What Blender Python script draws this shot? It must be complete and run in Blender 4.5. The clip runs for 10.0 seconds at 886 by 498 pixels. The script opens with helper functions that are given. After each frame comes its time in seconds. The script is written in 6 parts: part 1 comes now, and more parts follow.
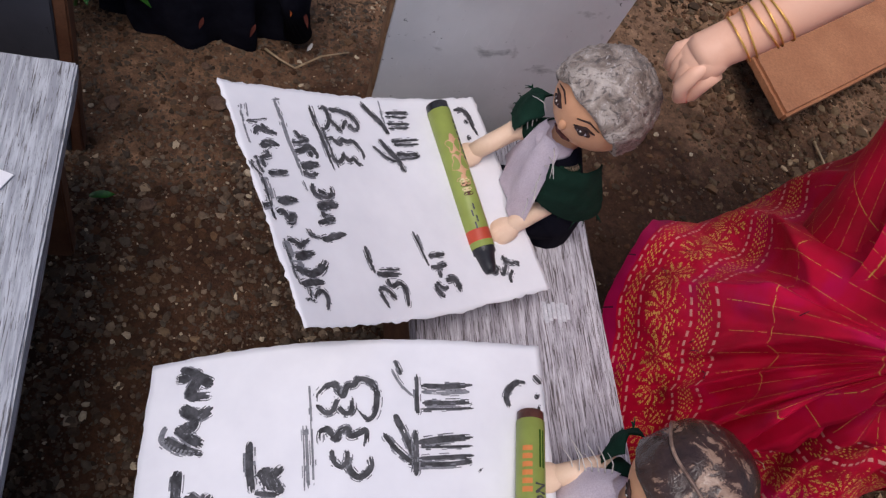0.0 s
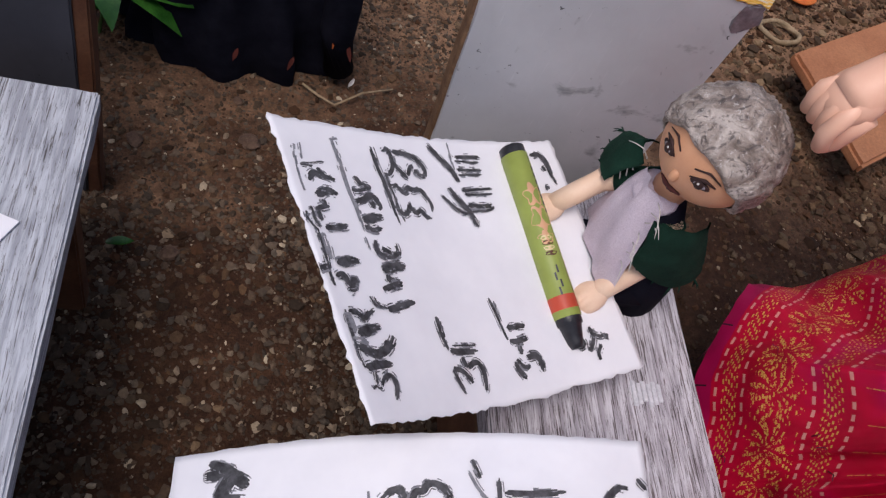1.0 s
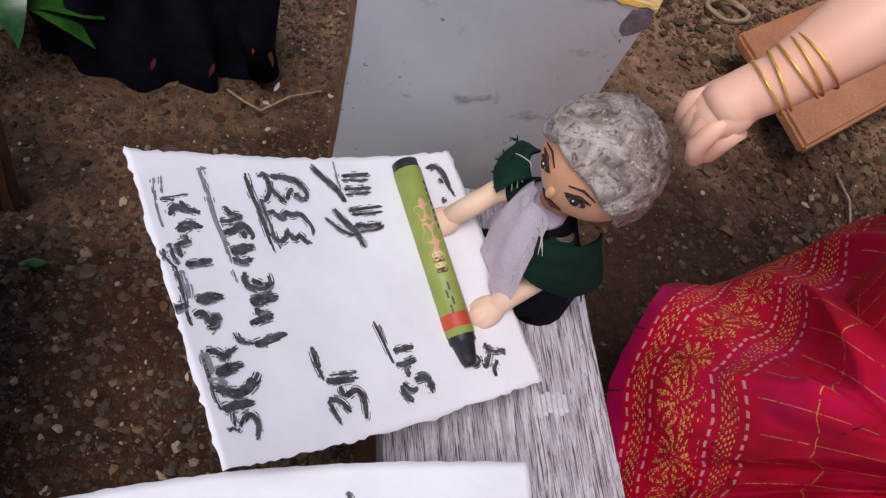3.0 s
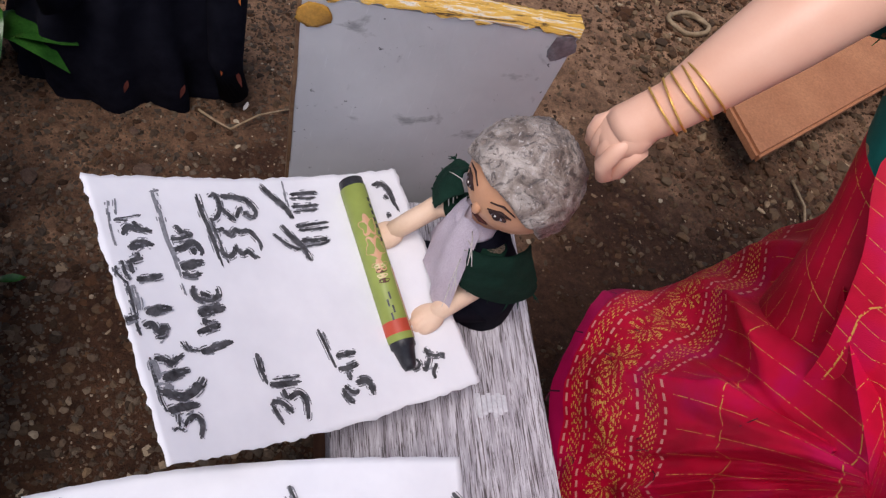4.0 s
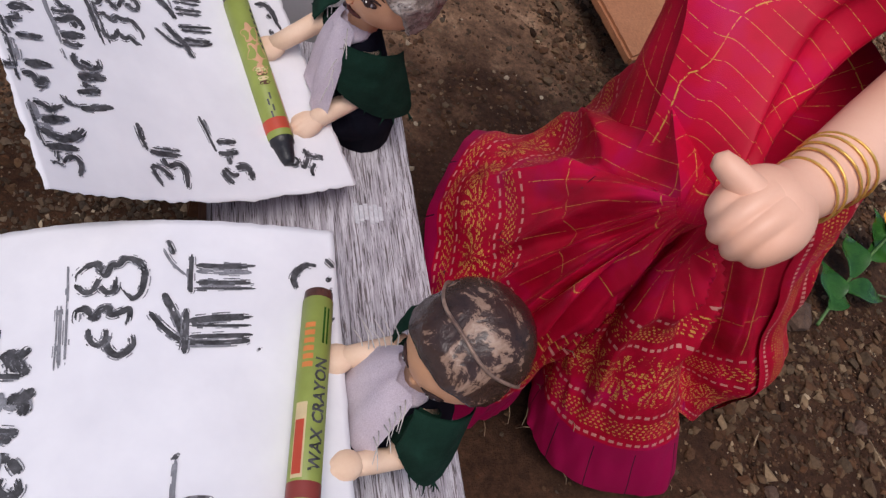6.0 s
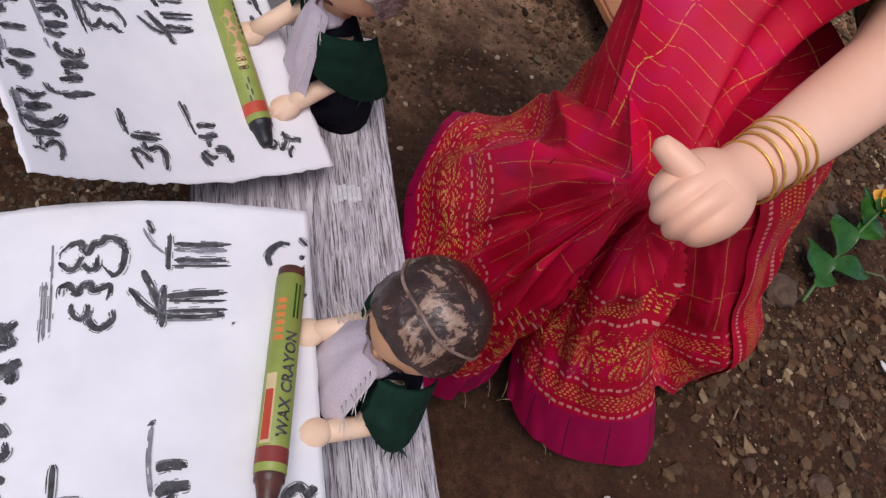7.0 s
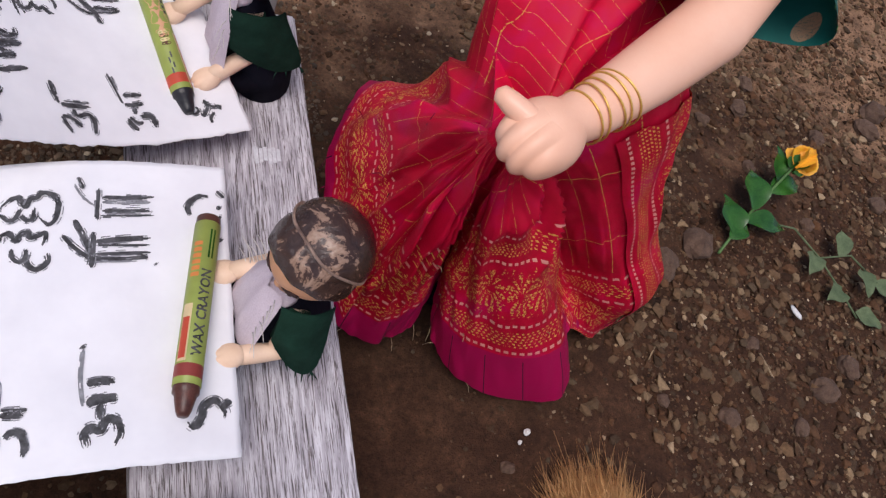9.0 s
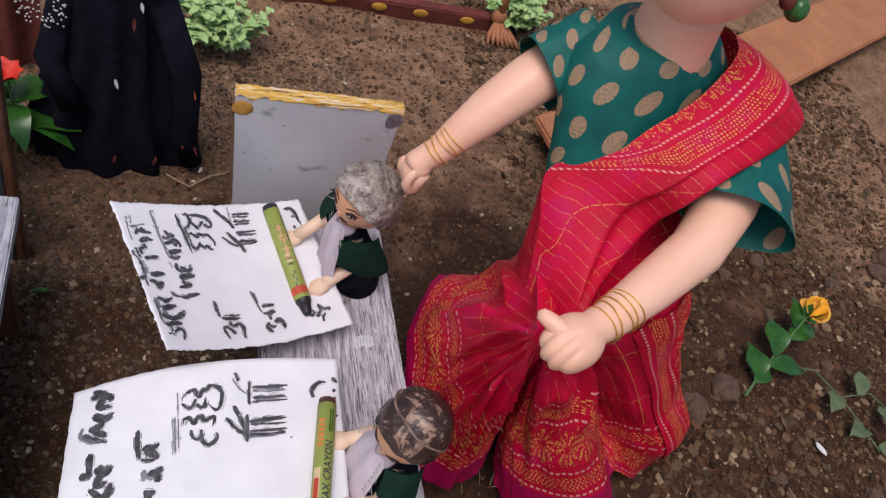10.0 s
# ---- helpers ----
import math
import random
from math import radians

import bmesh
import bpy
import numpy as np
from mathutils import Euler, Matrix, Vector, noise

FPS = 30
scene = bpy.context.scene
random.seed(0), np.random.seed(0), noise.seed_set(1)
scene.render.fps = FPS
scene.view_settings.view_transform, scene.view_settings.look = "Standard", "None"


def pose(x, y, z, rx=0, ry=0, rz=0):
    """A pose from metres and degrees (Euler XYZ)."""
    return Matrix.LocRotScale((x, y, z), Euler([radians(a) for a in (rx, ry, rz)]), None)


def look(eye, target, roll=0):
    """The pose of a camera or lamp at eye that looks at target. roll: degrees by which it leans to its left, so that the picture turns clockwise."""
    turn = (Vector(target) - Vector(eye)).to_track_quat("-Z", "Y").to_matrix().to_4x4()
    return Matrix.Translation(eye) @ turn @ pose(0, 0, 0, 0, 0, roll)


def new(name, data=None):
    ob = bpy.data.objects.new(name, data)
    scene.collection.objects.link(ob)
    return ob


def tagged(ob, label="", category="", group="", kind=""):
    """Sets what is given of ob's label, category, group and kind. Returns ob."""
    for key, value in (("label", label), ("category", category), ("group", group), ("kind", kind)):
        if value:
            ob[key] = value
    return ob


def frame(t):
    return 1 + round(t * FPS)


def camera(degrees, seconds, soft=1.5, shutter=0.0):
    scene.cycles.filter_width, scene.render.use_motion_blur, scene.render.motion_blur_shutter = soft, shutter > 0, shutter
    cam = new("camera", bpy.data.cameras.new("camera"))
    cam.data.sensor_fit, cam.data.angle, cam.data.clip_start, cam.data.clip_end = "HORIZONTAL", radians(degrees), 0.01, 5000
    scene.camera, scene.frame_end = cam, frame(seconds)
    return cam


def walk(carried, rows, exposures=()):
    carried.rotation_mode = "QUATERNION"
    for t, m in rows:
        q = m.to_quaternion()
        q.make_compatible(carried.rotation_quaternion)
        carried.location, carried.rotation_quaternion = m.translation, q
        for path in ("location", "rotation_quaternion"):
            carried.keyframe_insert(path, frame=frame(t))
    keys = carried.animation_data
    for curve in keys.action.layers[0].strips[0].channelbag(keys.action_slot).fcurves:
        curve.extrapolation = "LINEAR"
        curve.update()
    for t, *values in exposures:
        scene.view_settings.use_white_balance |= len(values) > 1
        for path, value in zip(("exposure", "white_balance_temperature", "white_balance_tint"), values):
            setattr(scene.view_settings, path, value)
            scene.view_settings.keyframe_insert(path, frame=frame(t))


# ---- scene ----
cam = camera(59.3, 10.0, 1.3)
PATH = [
    (0, (0.2284, 0.1244, 0.468), (0.8487, 1.0771, -1.177), 33.1),
    (0.5, (0.2153, 0.1643, 0.427), (0.8028, 1.1686, -1.199), 31.4),
    (1, (0.2183, 0.1639, 0.417), (0.8058, 1.2085, -1.184), 31.3),
    (1.5, (0.2226, 0.1664, 0.416), (0.8224, 1.1964, -1.19), 32.2),
    (2, (0.235, 0.1689, 0.422), (0.8294, 1.1794, -1.199), 32.1),
    (2.5, (0.2626, 0.1795, 0.426), (0.8596, 1.1634, -1.209), 30.9),
    (2.7, (0.2585, 0.179, 0.43), (0.8564, 1.1699, -1.201), 30.7),
    (3.8, (0.274, 0.174, 0.457), (0.8778, 1.1642, -1.172), 29.7),
    (4, (0.2769, 0.1656, 0.464), (0.8798, 1.172, -1.157), 29.5),
    (4.5, (0.2881, 0.1501, 0.46), (0.917, 1.1391, -1.161), 30.9),
    (5, (0.2924, 0.1122, 0.461), (0.9584, 1.0915, -1.15), 33.5),
    (5.5, (0.2995, 0.0972, 0.471), (1.0131, 1.0624, -1.128), 35.2),
    (6, (0.2869, 0.0767, 0.447), (1.1131, 1.0236, -1.109), 38.0),
    (6.2, (0.2861, 0.0788, 0.446), (1.1285, 1.0337, -1.096), 37.5),
    (7.3, (0.3089, 0.0598, 0.476), (1.0972, 0.9459, -1.134), 38.6),
    (7.5, (0.3162, 0.0538, 0.48), (1.123, 0.9346, -1.124), 38.8),
    (8, (0.3229, 0.0348, 0.488), (1.1541, 0.8934, -1.116), 39.7),
    (8.5, (0.3176, 0.0244, 0.49), (1.1573, 0.8789, -1.112), 40.3),
    (9, (0.3182, 0.0213, 0.513), (1.1533, 0.8794, -1.089), 38.7),
    (9.5, (0.2952, 0.0071, 0.559), (1.1296, 0.9388, -1.001), 34.9),
    (9.6, (0.2788, -0.003, 0.578), (1.0861, 1.0018, -0.951), 31.6),
    (9.7, (0.27, -0.0089, 0.594), (1.027, 1.0445, -0.927), 29.6),
    (9.8, (0.2608, -0.0098, 0.625), (0.9565, 1.0847, -0.897), 28.6),
    (9.9, (0.262, -0.0008, 0.638), (0.9486, 1.1018, -0.884), 28.3),
    (10, (0.2592, -0.0065, 0.632), (0.966, 1.1359, -0.85), 27.3),
]
walk(cam, [(t, look(eye, target, roll)) for t, eye, target, roll in PATH], [(0.0, -0.10, 6200, 15), (0.5, 0.00, 6200, 15), (2.6, 0.03, 6200, 15), (4.4, 0.08, 6200, 15), (5.0, -0.02, 6250, 15), (6.0, -0.07, 6250, 15), (7.4, -0.04, 6250, 15), (8.2, 0.09, 6250, 15), (9.5, 0.09, 6250, 15), (10.0, 0.04, 6300, 15)])

# ---- light ----
world = bpy.data.worlds.new("overcast_sky")
world.use_nodes = True
scene.world = world
wn = world.node_tree
sky = wn.nodes.new("ShaderNodeTexSky")
sky.sky_type, sky.sun_disc = "NISHITA", False
sky.sun_elevation, sky.sun_rotation = radians(69), radians(230)
sky.air_density, sky.dust_density, sky.ozone_density = 1.0, 4.0, 1.0
wn.links.new(sky.outputs[0], wn.nodes["Background"].inputs[0])
wn.nodes["Background"].inputs[1].default_value = 0.11

sun = new("sun", bpy.data.lights.new("sun", "SUN"))
sun.data.energy, sun.data.angle, sun.data.color = 1.6, radians(32), (1.0, 0.95, 0.9)
sun.matrix_world = look((-0.8, -0.85, 4.0), (0.4, 0.3, 0.0))

# ---- materials ----
class Nodes:
    """A small shorthand for building node materials."""

    def __init__(self, name):
        self.mat = bpy.data.materials.new(name)
        self.mat.use_nodes = True
        self.tree = self.mat.node_tree
        self.bsdf = self.tree.nodes["Principled BSDF"]

    def node(self, kind, **settings):
        n = self.tree.nodes.new(kind)
        for key, value in settings.items():
            n.inputs[key].default_value = value
        return n

    def link(self, a, b):
        self.tree.links.new(a, b)
        return self

    def coords(self, which="Object", scale=(1, 1, 1)):
        c = self.node("ShaderNodeTexCoord")
        m = self.node("ShaderNodeMapping")
        m.inputs["Scale"].default_value = scale
        self.link(c.outputs[which], m.inputs["Vector"])
        return m.outputs[0]

    def noise(self, vec, scale, detail=5.0, rough=0.6, distort=0.0):
        n = self.node("ShaderNodeTexNoise", Scale=scale, Detail=detail, Roughness=rough, Distortion=distort)
        self.link(vec, n.inputs["Vector"])
        return n.outputs["Fac"]

    def ramp(self, fac, stops):
        r = self.node("ShaderNodeValToRGB")
        els = r.color_ramp.elements
        while len(els) < len(stops):
            els.new(0.5)
        for e, (pos, col) in zip(els, stops):
            e.position = pos
            e.color = (*col, 1) if isinstance(col, tuple) else (col, col, col, 1)
        self.link(fac, r.inputs[0])
        return r.outputs[0]

    def mix(self, fac, a, b, how="MIX"):
        m = self.node("ShaderNodeMix")
        m.data_type, m.blend_type = "RGBA", how
        for value, slot in ((fac, m.inputs[0]), (a, m.inputs[6]), (b, m.inputs[7])):
            if isinstance(value, (int, float)):
                slot.default_value = value
            elif isinstance(value, tuple):
                slot.default_value = (*value, 1)
            else:
                self.link(value, slot)
        return m.outputs[2]

    def math(self, op, a, b=0.0, clamp=False):
        m = self.node("ShaderNodeMath")
        m.operation, m.use_clamp = op, clamp
        for value, slot in ((a, m.inputs[0]), (b, m.inputs[1])):
            if isinstance(value, (int, float)):
                slot.default_value = value
            else:
                self.link(value, slot)
        return m.outputs[0]

    def bump(self, height, strength=0.3, distance=0.001):
        b = self.node("ShaderNodeBump", Strength=strength, Distance=distance)
        self.link(height, b.inputs["Height"])
        self.link(b.outputs[0], self.bsdf.inputs["Normal"])
        return self

    def finish(self, color=None, rough=0.7, metal=0.0, spec=0.4, sheen=0.0):
        if color is not None:
            if isinstance(color, tuple):
                self.bsdf.inputs["Base Color"].default_value = (*color, 1)
            else:
                self.link(color, self.bsdf.inputs["Base Color"])
        if isinstance(rough, (int, float)):
            self.bsdf.inputs["Roughness"].default_value = rough
        else:
            self.link(rough, self.bsdf.inputs["Roughness"])
        self.bsdf.inputs["Metallic"].default_value = metal
        self.bsdf.inputs["Specular IOR Level"].default_value = spec
        self.bsdf.inputs["Sheen Weight"].default_value = sheen
        return self.mat


def mottled(name, dark, light, scale=60.0, fine=900.0, rough=0.7, bump=0.25, depth=0.0006, metal=0.0, spec=0.4, sheen=0.0, grain=0.35):
    """A surface of one kind with stains at a large scale and grain at a fine one."""
    n = Nodes(name)
    v = n.coords()
    big, small = n.noise(v, scale), n.noise(v, fine, 3)
    col = n.ramp(big, [(0.3, dark), (0.7, light)])
    col = n.mix(grain, col, n.ramp(small, [(0.3, 0.25), (0.7, 0.75)]), "OVERLAY")
    n.bump(small, bump, depth)
    return n.finish(col, rough, metal, spec, sheen)


def soil_material():
    n = Nodes("soil")
    v = n.coords()
    big, mid, fine, grit = n.noise(v, 3.5, 4), n.noise(v, 28, 6), n.noise(v, 160, 6, 0.7), n.noise(v, 620, 4, 0.7)
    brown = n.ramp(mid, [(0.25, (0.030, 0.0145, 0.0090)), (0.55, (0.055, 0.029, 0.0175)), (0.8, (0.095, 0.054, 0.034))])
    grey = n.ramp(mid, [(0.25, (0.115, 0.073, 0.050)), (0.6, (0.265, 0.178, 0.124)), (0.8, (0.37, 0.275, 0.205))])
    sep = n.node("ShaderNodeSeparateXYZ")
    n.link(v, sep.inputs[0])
    # A darker, redder patch around the benches; some of its dark is painted shade.
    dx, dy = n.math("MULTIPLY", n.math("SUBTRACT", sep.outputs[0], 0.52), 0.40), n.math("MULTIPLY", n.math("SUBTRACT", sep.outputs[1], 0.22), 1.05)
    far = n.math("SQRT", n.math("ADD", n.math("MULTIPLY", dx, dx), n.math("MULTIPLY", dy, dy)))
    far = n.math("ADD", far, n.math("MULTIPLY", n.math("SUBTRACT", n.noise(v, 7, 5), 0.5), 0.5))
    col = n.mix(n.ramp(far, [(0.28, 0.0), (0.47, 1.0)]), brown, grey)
    col = n.mix(0.75, col, n.ramp(fine, [(0.28, 0.12), (0.5, 0.5), (0.75, 0.85)]), "OVERLAY")
    col = n.mix(0.5, col, n.ramp(grit, [(0.3, 0.2), (0.7, 0.8)]), "OVERLAY")
    col = n.mix(1.0, col, (1.10, 0.95, 0.78), "MULTIPLY")
    n.bump(n.math("ADD", n.math("MULTIPLY", fine, 0.7), n.math("MULTIPLY", grit, 0.4)), 0.9, 0.004)
    return n.finish(col, 0.92, spec=0.25)


def pebble_material(name, stops):
    n = Nodes(name)
    g = n.node("ShaderNodeNewGeometry")
    v = n.coords()
    col = n.ramp(g.outputs["Random Per Island"], stops)
    col = n.mix(0.5, col, n.ramp(n.noise(v, 400, 4), [(0.3, 0.3), (0.7, 0.7)]), "OVERLAY")
    col = n.mix(1.0, col, (1.04, 0.96, 0.76), "MULTIPLY")
    n.bump(n.noise(v, 700, 3), 0.7, 0.0012)
    return n.finish(col, 0.9, spec=0.2)


def weathered_board(name, pale, dark, tint, along=1, bare=0.0):
    """Painted wood whose paint has worn off in long thin streaks."""
    n = Nodes(name)
    stretch = [1650, 1650, 1650]
    stretch[along] = 60
    v = n.coords("Object", tuple(stretch))
    streak = n.noise(v, 1.0, 3, 0.55, 0.6)
    wide = [420, 420, 420]
    wide[along] = 30
    broad = n.noise(n.coords("Object", tuple(wide)), 1.0, 3, 0.6, 0.4)
    patch = n.noise(n.coords(), 17, 4)
    thin = [2400, 2400, 2400]
    thin[along] = 130
    hair = n.noise(n.coords("Object", tuple(thin)), 1.0, 2, 0.6, 1.2)
    line = n.ramp(streak, [(0.405 + bare, 0.0), (0.45 + bare, 0.75), (0.49 + bare, 1.0)])
    worn = n.mix(n.ramp(broad, [(0.45, 0.0), (0.6, 1.0)]), dark, tuple(2.2 * c for c in dark))
    col = n.mix(line, worn, n.mix(n.ramp(broad, [(0.40, 0.0), (0.62, 1.0)]), tint, pale))
    col = n.mix(n.ramp(hair, [(0.33, 0.8), (0.40, 0.0)]), col, tuple(1.6 * c for c in dark))
    col = n.mix(n.ramp(patch, [(0.52, 0.0), (0.72, 0.35)]), col, tint)
    n.bump(streak, 0.4, 0.0006)
    return n.finish(col, 0.55, spec=0.35)


def sari_material():
    """Crimson silk with a woven gold border; u runs along the hem and v up from it, in metres."""
    n = Nodes("crimson_silk")
    uv = n.node("ShaderNodeUVMap")
    sep = n.node("ShaderNodeSeparateXYZ")
    n.link(uv.outputs[0], sep.inputs[0])
    u, w = sep.outputs[0], sep.outputs[1]
    obj = n.coords()

    def band(at, half):
        return n.math("LESS_THAN", n.math("ABSOLUTE", n.math("SUBTRACT", w, at)), half)

    def dashes(at, half, pitch, fill):
        return n.math("MULTIPLY", band(at, half), n.math("LESS_THAN", n.math("FRACT", n.math("MULTIPLY", u, 1 / pitch)), fill))

    pink = n.math("MAXIMUM", dashes(0.026, 0.0006, 0.0044, 0.60), dashes(0.0385, 0.0006, 0.0044, 0.60))
    pink = n.math("MAXIMUM", pink, n.math("MAXIMUM", dashes(0.0655, 0.0006, 0.0044, 0.60), dashes(0.079, 0.0006, 0.0044, 0.55)))
    # Gold zigzag weave between the dashed lines.
    # Single weft floats: rows of short strokes, each row shifted against the one below.
    pick = n.math("MULTIPLY", w, 1 / 0.00125)
    row = n.math("FLOOR", pick)
    lean = n.math("ABSOLUTE", n.math("SUBTRACT", n.math("FRACT", n.math("MULTIPLY", row, 0.1667)), 0.5))
    stroke = n.math("LESS_THAN", n.math("FRACT", n.math("ADD", n.math("MULTIPLY", u, 1 / 0.0030), n.math("MULTIPLY", lean, 2.0))), 0.48)
    thread = n.math("MULTIPLY", stroke, n.math("LESS_THAN", n.math("FRACT", pick), 0.55))
    uneven = n.math("GREATER_THAN", n.noise(obj, 420, 2), 0.44)
    gold = n.math("MULTIPLY", n.math("MULTIPLY", thread, uneven), n.math("MAXIMUM", band(0.0322, 0.0034), band(0.0722, 0.0034)))
    # Paired round motifs in the widest band.
    cell = n.math("SUBTRACT", n.math("FRACT", n.math("MULTIPLY", u, 1 / 0.034)), 0.5)
    du = n.math("MULTIPLY", n.math("ABSOLUTE", n.math("SUBTRACT", n.math("ABSOLUTE", cell), 0.22)), 0.034)
    dv = n.math("SUBTRACT", w, 0.052)
    r = n.math("SQRT", n.math("ADD", n.math("MULTIPLY", du, du), n.math("MULTIPLY", dv, dv)))
    ang = n.math("ARCTAN2", dv, du)
    petal = n.math("GREATER_THAN", n.math("SINE", n.math("ADD", n.math("MULTIPLY", ang, 11), n.math("MULTIPLY", r, 500))), 0.0)
    wobble = n.math("MULTIPLY", n.math("SUBTRACT", n.noise(obj, 160, 2), 0.5), 0.010)
    reach = n.math("ADD", r, wobble)
    disc = n.math("MULTIPLY", n.math("LESS_THAN", reach, 0.0088), n.math("MULTIPLY", petal, n.math("GREATER_THAN", reach, 0.0022)))
    disc = n.math("MULTIPLY", disc, n.math("MAXIMUM", thread, n.math("GREATER_THAN", n.noise(obj, 1100, 1), 0.56)))
    sprig = n.math("MULTIPLY", n.math("MULTIPLY", band(0.052, 0.0110), n.math("GREATER_THAN", n.noise(obj, 210, 2, 0.5, 1.0), 0.58)), thread)
    gold = n.math("MAXIMUM", gold, n.math("MAXIMUM", disc, sprig))
    # Thin gold checks over the field above the border.
    above = n.math("GREATER_THAN", w, 0.083)
    fine_u = n.math("LESS_THAN", n.math("FRACT", n.math("MULTIPLY", u, 1 / 0.0125)), 0.022)
    fine_v = n.math("LESS_THAN", n.math("FRACT", n.math("MULTIPLY", w, 1 / 0.034)), 0.009)
    broken = n.math("GREATER_THAN", n.noise(obj, 500, 1), 0.42)
    lines = n.math("MULTIPLY", n.math("MULTIPLY", above, broken), n.math("MAXIMUM", fine_u, fine_v))
    gold = n.math("MAXIMUM", gold, lines)
    # Dark warp threads at the very edge.
    edge = n.math("MULTIPLY", n.math("LESS_THAN", w, 0.022), n.math("LESS_THAN", n.math("FRACT", n.math("MULTIPLY", u, 1 / 0.021)), 0.026))
    base = n.ramp(n.noise(obj, 22, 4), [(0.3, (0.34, 0.001, 0.014)), (0.55, (0.53, 0.002, 0.032)), (0.75, (0.50, 0.002, 0.085))])
    base = n.mix(n.math("LESS_THAN", w, 0.024), base, (0.36, 0.003, 0.065))
    col = n.mix(edge, base, (0.05, 0.01, 0.02))
    col = n.mix(pink, col, (0.66, 0.27, 0.22))
    col = n.mix(gold, col, n.mix(n.noise(obj, 900, 2), (0.50, 0.20, 0.025), (0.74, 0.42, 0.11)))
    weave = n.noise(obj, 2200, 2)
    n.bump(n.math("ADD", n.math("MULTIPLY", weave, 0.5), n.math("MAXIMUM", gold, pink)), 0.35, 0.0005)
    return n.finish(col, 0.55, spec=0.2)


def blouse_material():
    """Teal brocade with oval gold spots."""
    n = Nodes("teal_brocade")
    uv = n.node("ShaderNodeUVMap")
    sep = n.node("ShaderNodeSeparateXYZ")
    n.link(uv.outputs[0], sep.inputs[0])
    row = n.math("MULTIPLY", sep.outputs[1], 1 / 0.0255)
    shift = n.math("MULTIPLY", n.math("FRACT", n.math("MULTIPLY", n.math("FLOOR", row), 0.5)), 1.0)
    cu = n.math("SUBTRACT", n.math("FRACT", n.math("ADD", n.math("MULTIPLY", sep.outputs[0], 1 / 0.033), shift)), 0.5)
    cv = n.math("SUBTRACT", n.math("FRACT", row), 0.5)
    cu = n.math("ADD", cu, n.math("MULTIPLY", cv, 0.45))
    d = n.math("ADD", n.math("MULTIPLY", n.math("POWER", n.math("ABSOLUTE", cu), 2.0), 1.25), n.math("MULTIPLY", n.math("POWER", n.math("ABSOLUTE", cv), 2.0), 0.72))
    v = n.coords()
    spot = n.math("MULTIPLY", n.math("LESS_THAN", d, 0.066), n.math("GREATER_THAN", n.noise(n.coords("Object", (2600, 2600, 500)), 1.0, 1), 0.42))
    base = n.ramp(n.noise(v, 40, 4), [(0.3, (0.002, 0.075, 0.066)), (0.7, (0.004, 0.13, 0.11))])
    col = n.mix(spot, base, (0.38, 0.235, 0.135))
    n.bump(n.noise(v, 2500, 2), 0.3, 0.0004)
    return n.finish(col, 0.6, spec=0.25)


def hair_material(name, stops, scale, rough):
    n = Nodes(name)
    v = n.coords()
    a, b = n.noise(v, scale, 6, 0.65, 0.8), n.noise(v, scale * 3.2, 5, 0.75, 0.6)
    col = n.ramp(n.math("ADD", n.math("MULTIPLY", a, 0.66), n.math("MULTIPLY", b, 0.34)), stops)
    n.bump(n.math("ADD", a, n.math("MULTIPLY", b, 0.5)), 0.8, 0.0016)
    return n.finish(col, rough, spec=0.5)


def paper_material():
    n = Nodes("white_paper")
    v = n.coords()
    col = n.ramp(n.noise(v, 30, 4), [(0.3, (0.74, 0.73, 0.76)), (0.7, (0.83, 0.82, 0.84))])
    n.bump(n.noise(v, 300, 4), 0.15, 0.0005)
    return n.finish(col, 0.85, spec=0.2)


def board_material(name, low, high):
    """Grey cement-faced board with scuffs, and a yellow lacquer strip along its broken top edge."""
    n = Nodes(name)
    v = n.coords()
    mid, scuff = n.noise(v, 14, 5), n.noise(v, 45, 5, 0.6, 0.4)
    col = n.ramp(mid, [(0.3, low), (0.7, high)])
    col = n.mix(n.ramp(scuff, [(0.62, 0.0), (0.72, 0.75)]), col, tuple(0.4 * c for c in low))
    speck = n.math("MULTIPLY", n.ramp(n.noise(v, 330, 2, 0.5, 0.8), [(0.70, 0.0), (0.73, 1.0)]), n.ramp(n.noise(v, 30, 3), [(0.45, 0.0), (0.6, 1.0)]))
    col = n.mix(speck, col, tuple(0.2 * c for c in low))
    col = n.mix(n.ramp(n.noise(n.coords("Object", (900, 60, 60)), 1.0, 3, 0.6, 0.5), [(0.64, 0.0), (0.72, 0.25)]), col, tuple(1.3 * c for c in high))
    n.bump(n.noise(v, 260, 4), 0.2, 0.0005)
    return n.finish(col, 0.55, spec=0.4)


def wrapper_material(name, light):
    n = Nodes(name)
    v = n.coords()
    col = n.ramp(n.noise(v, 70, 4), [(0.3, tuple(c * 0.8 for c in light)), (0.7, light)])
    n.bump(n.noise(v, 900, 3), 0.15, 0.0003)
    return n.finish(col, 0.45, spec=0.4)


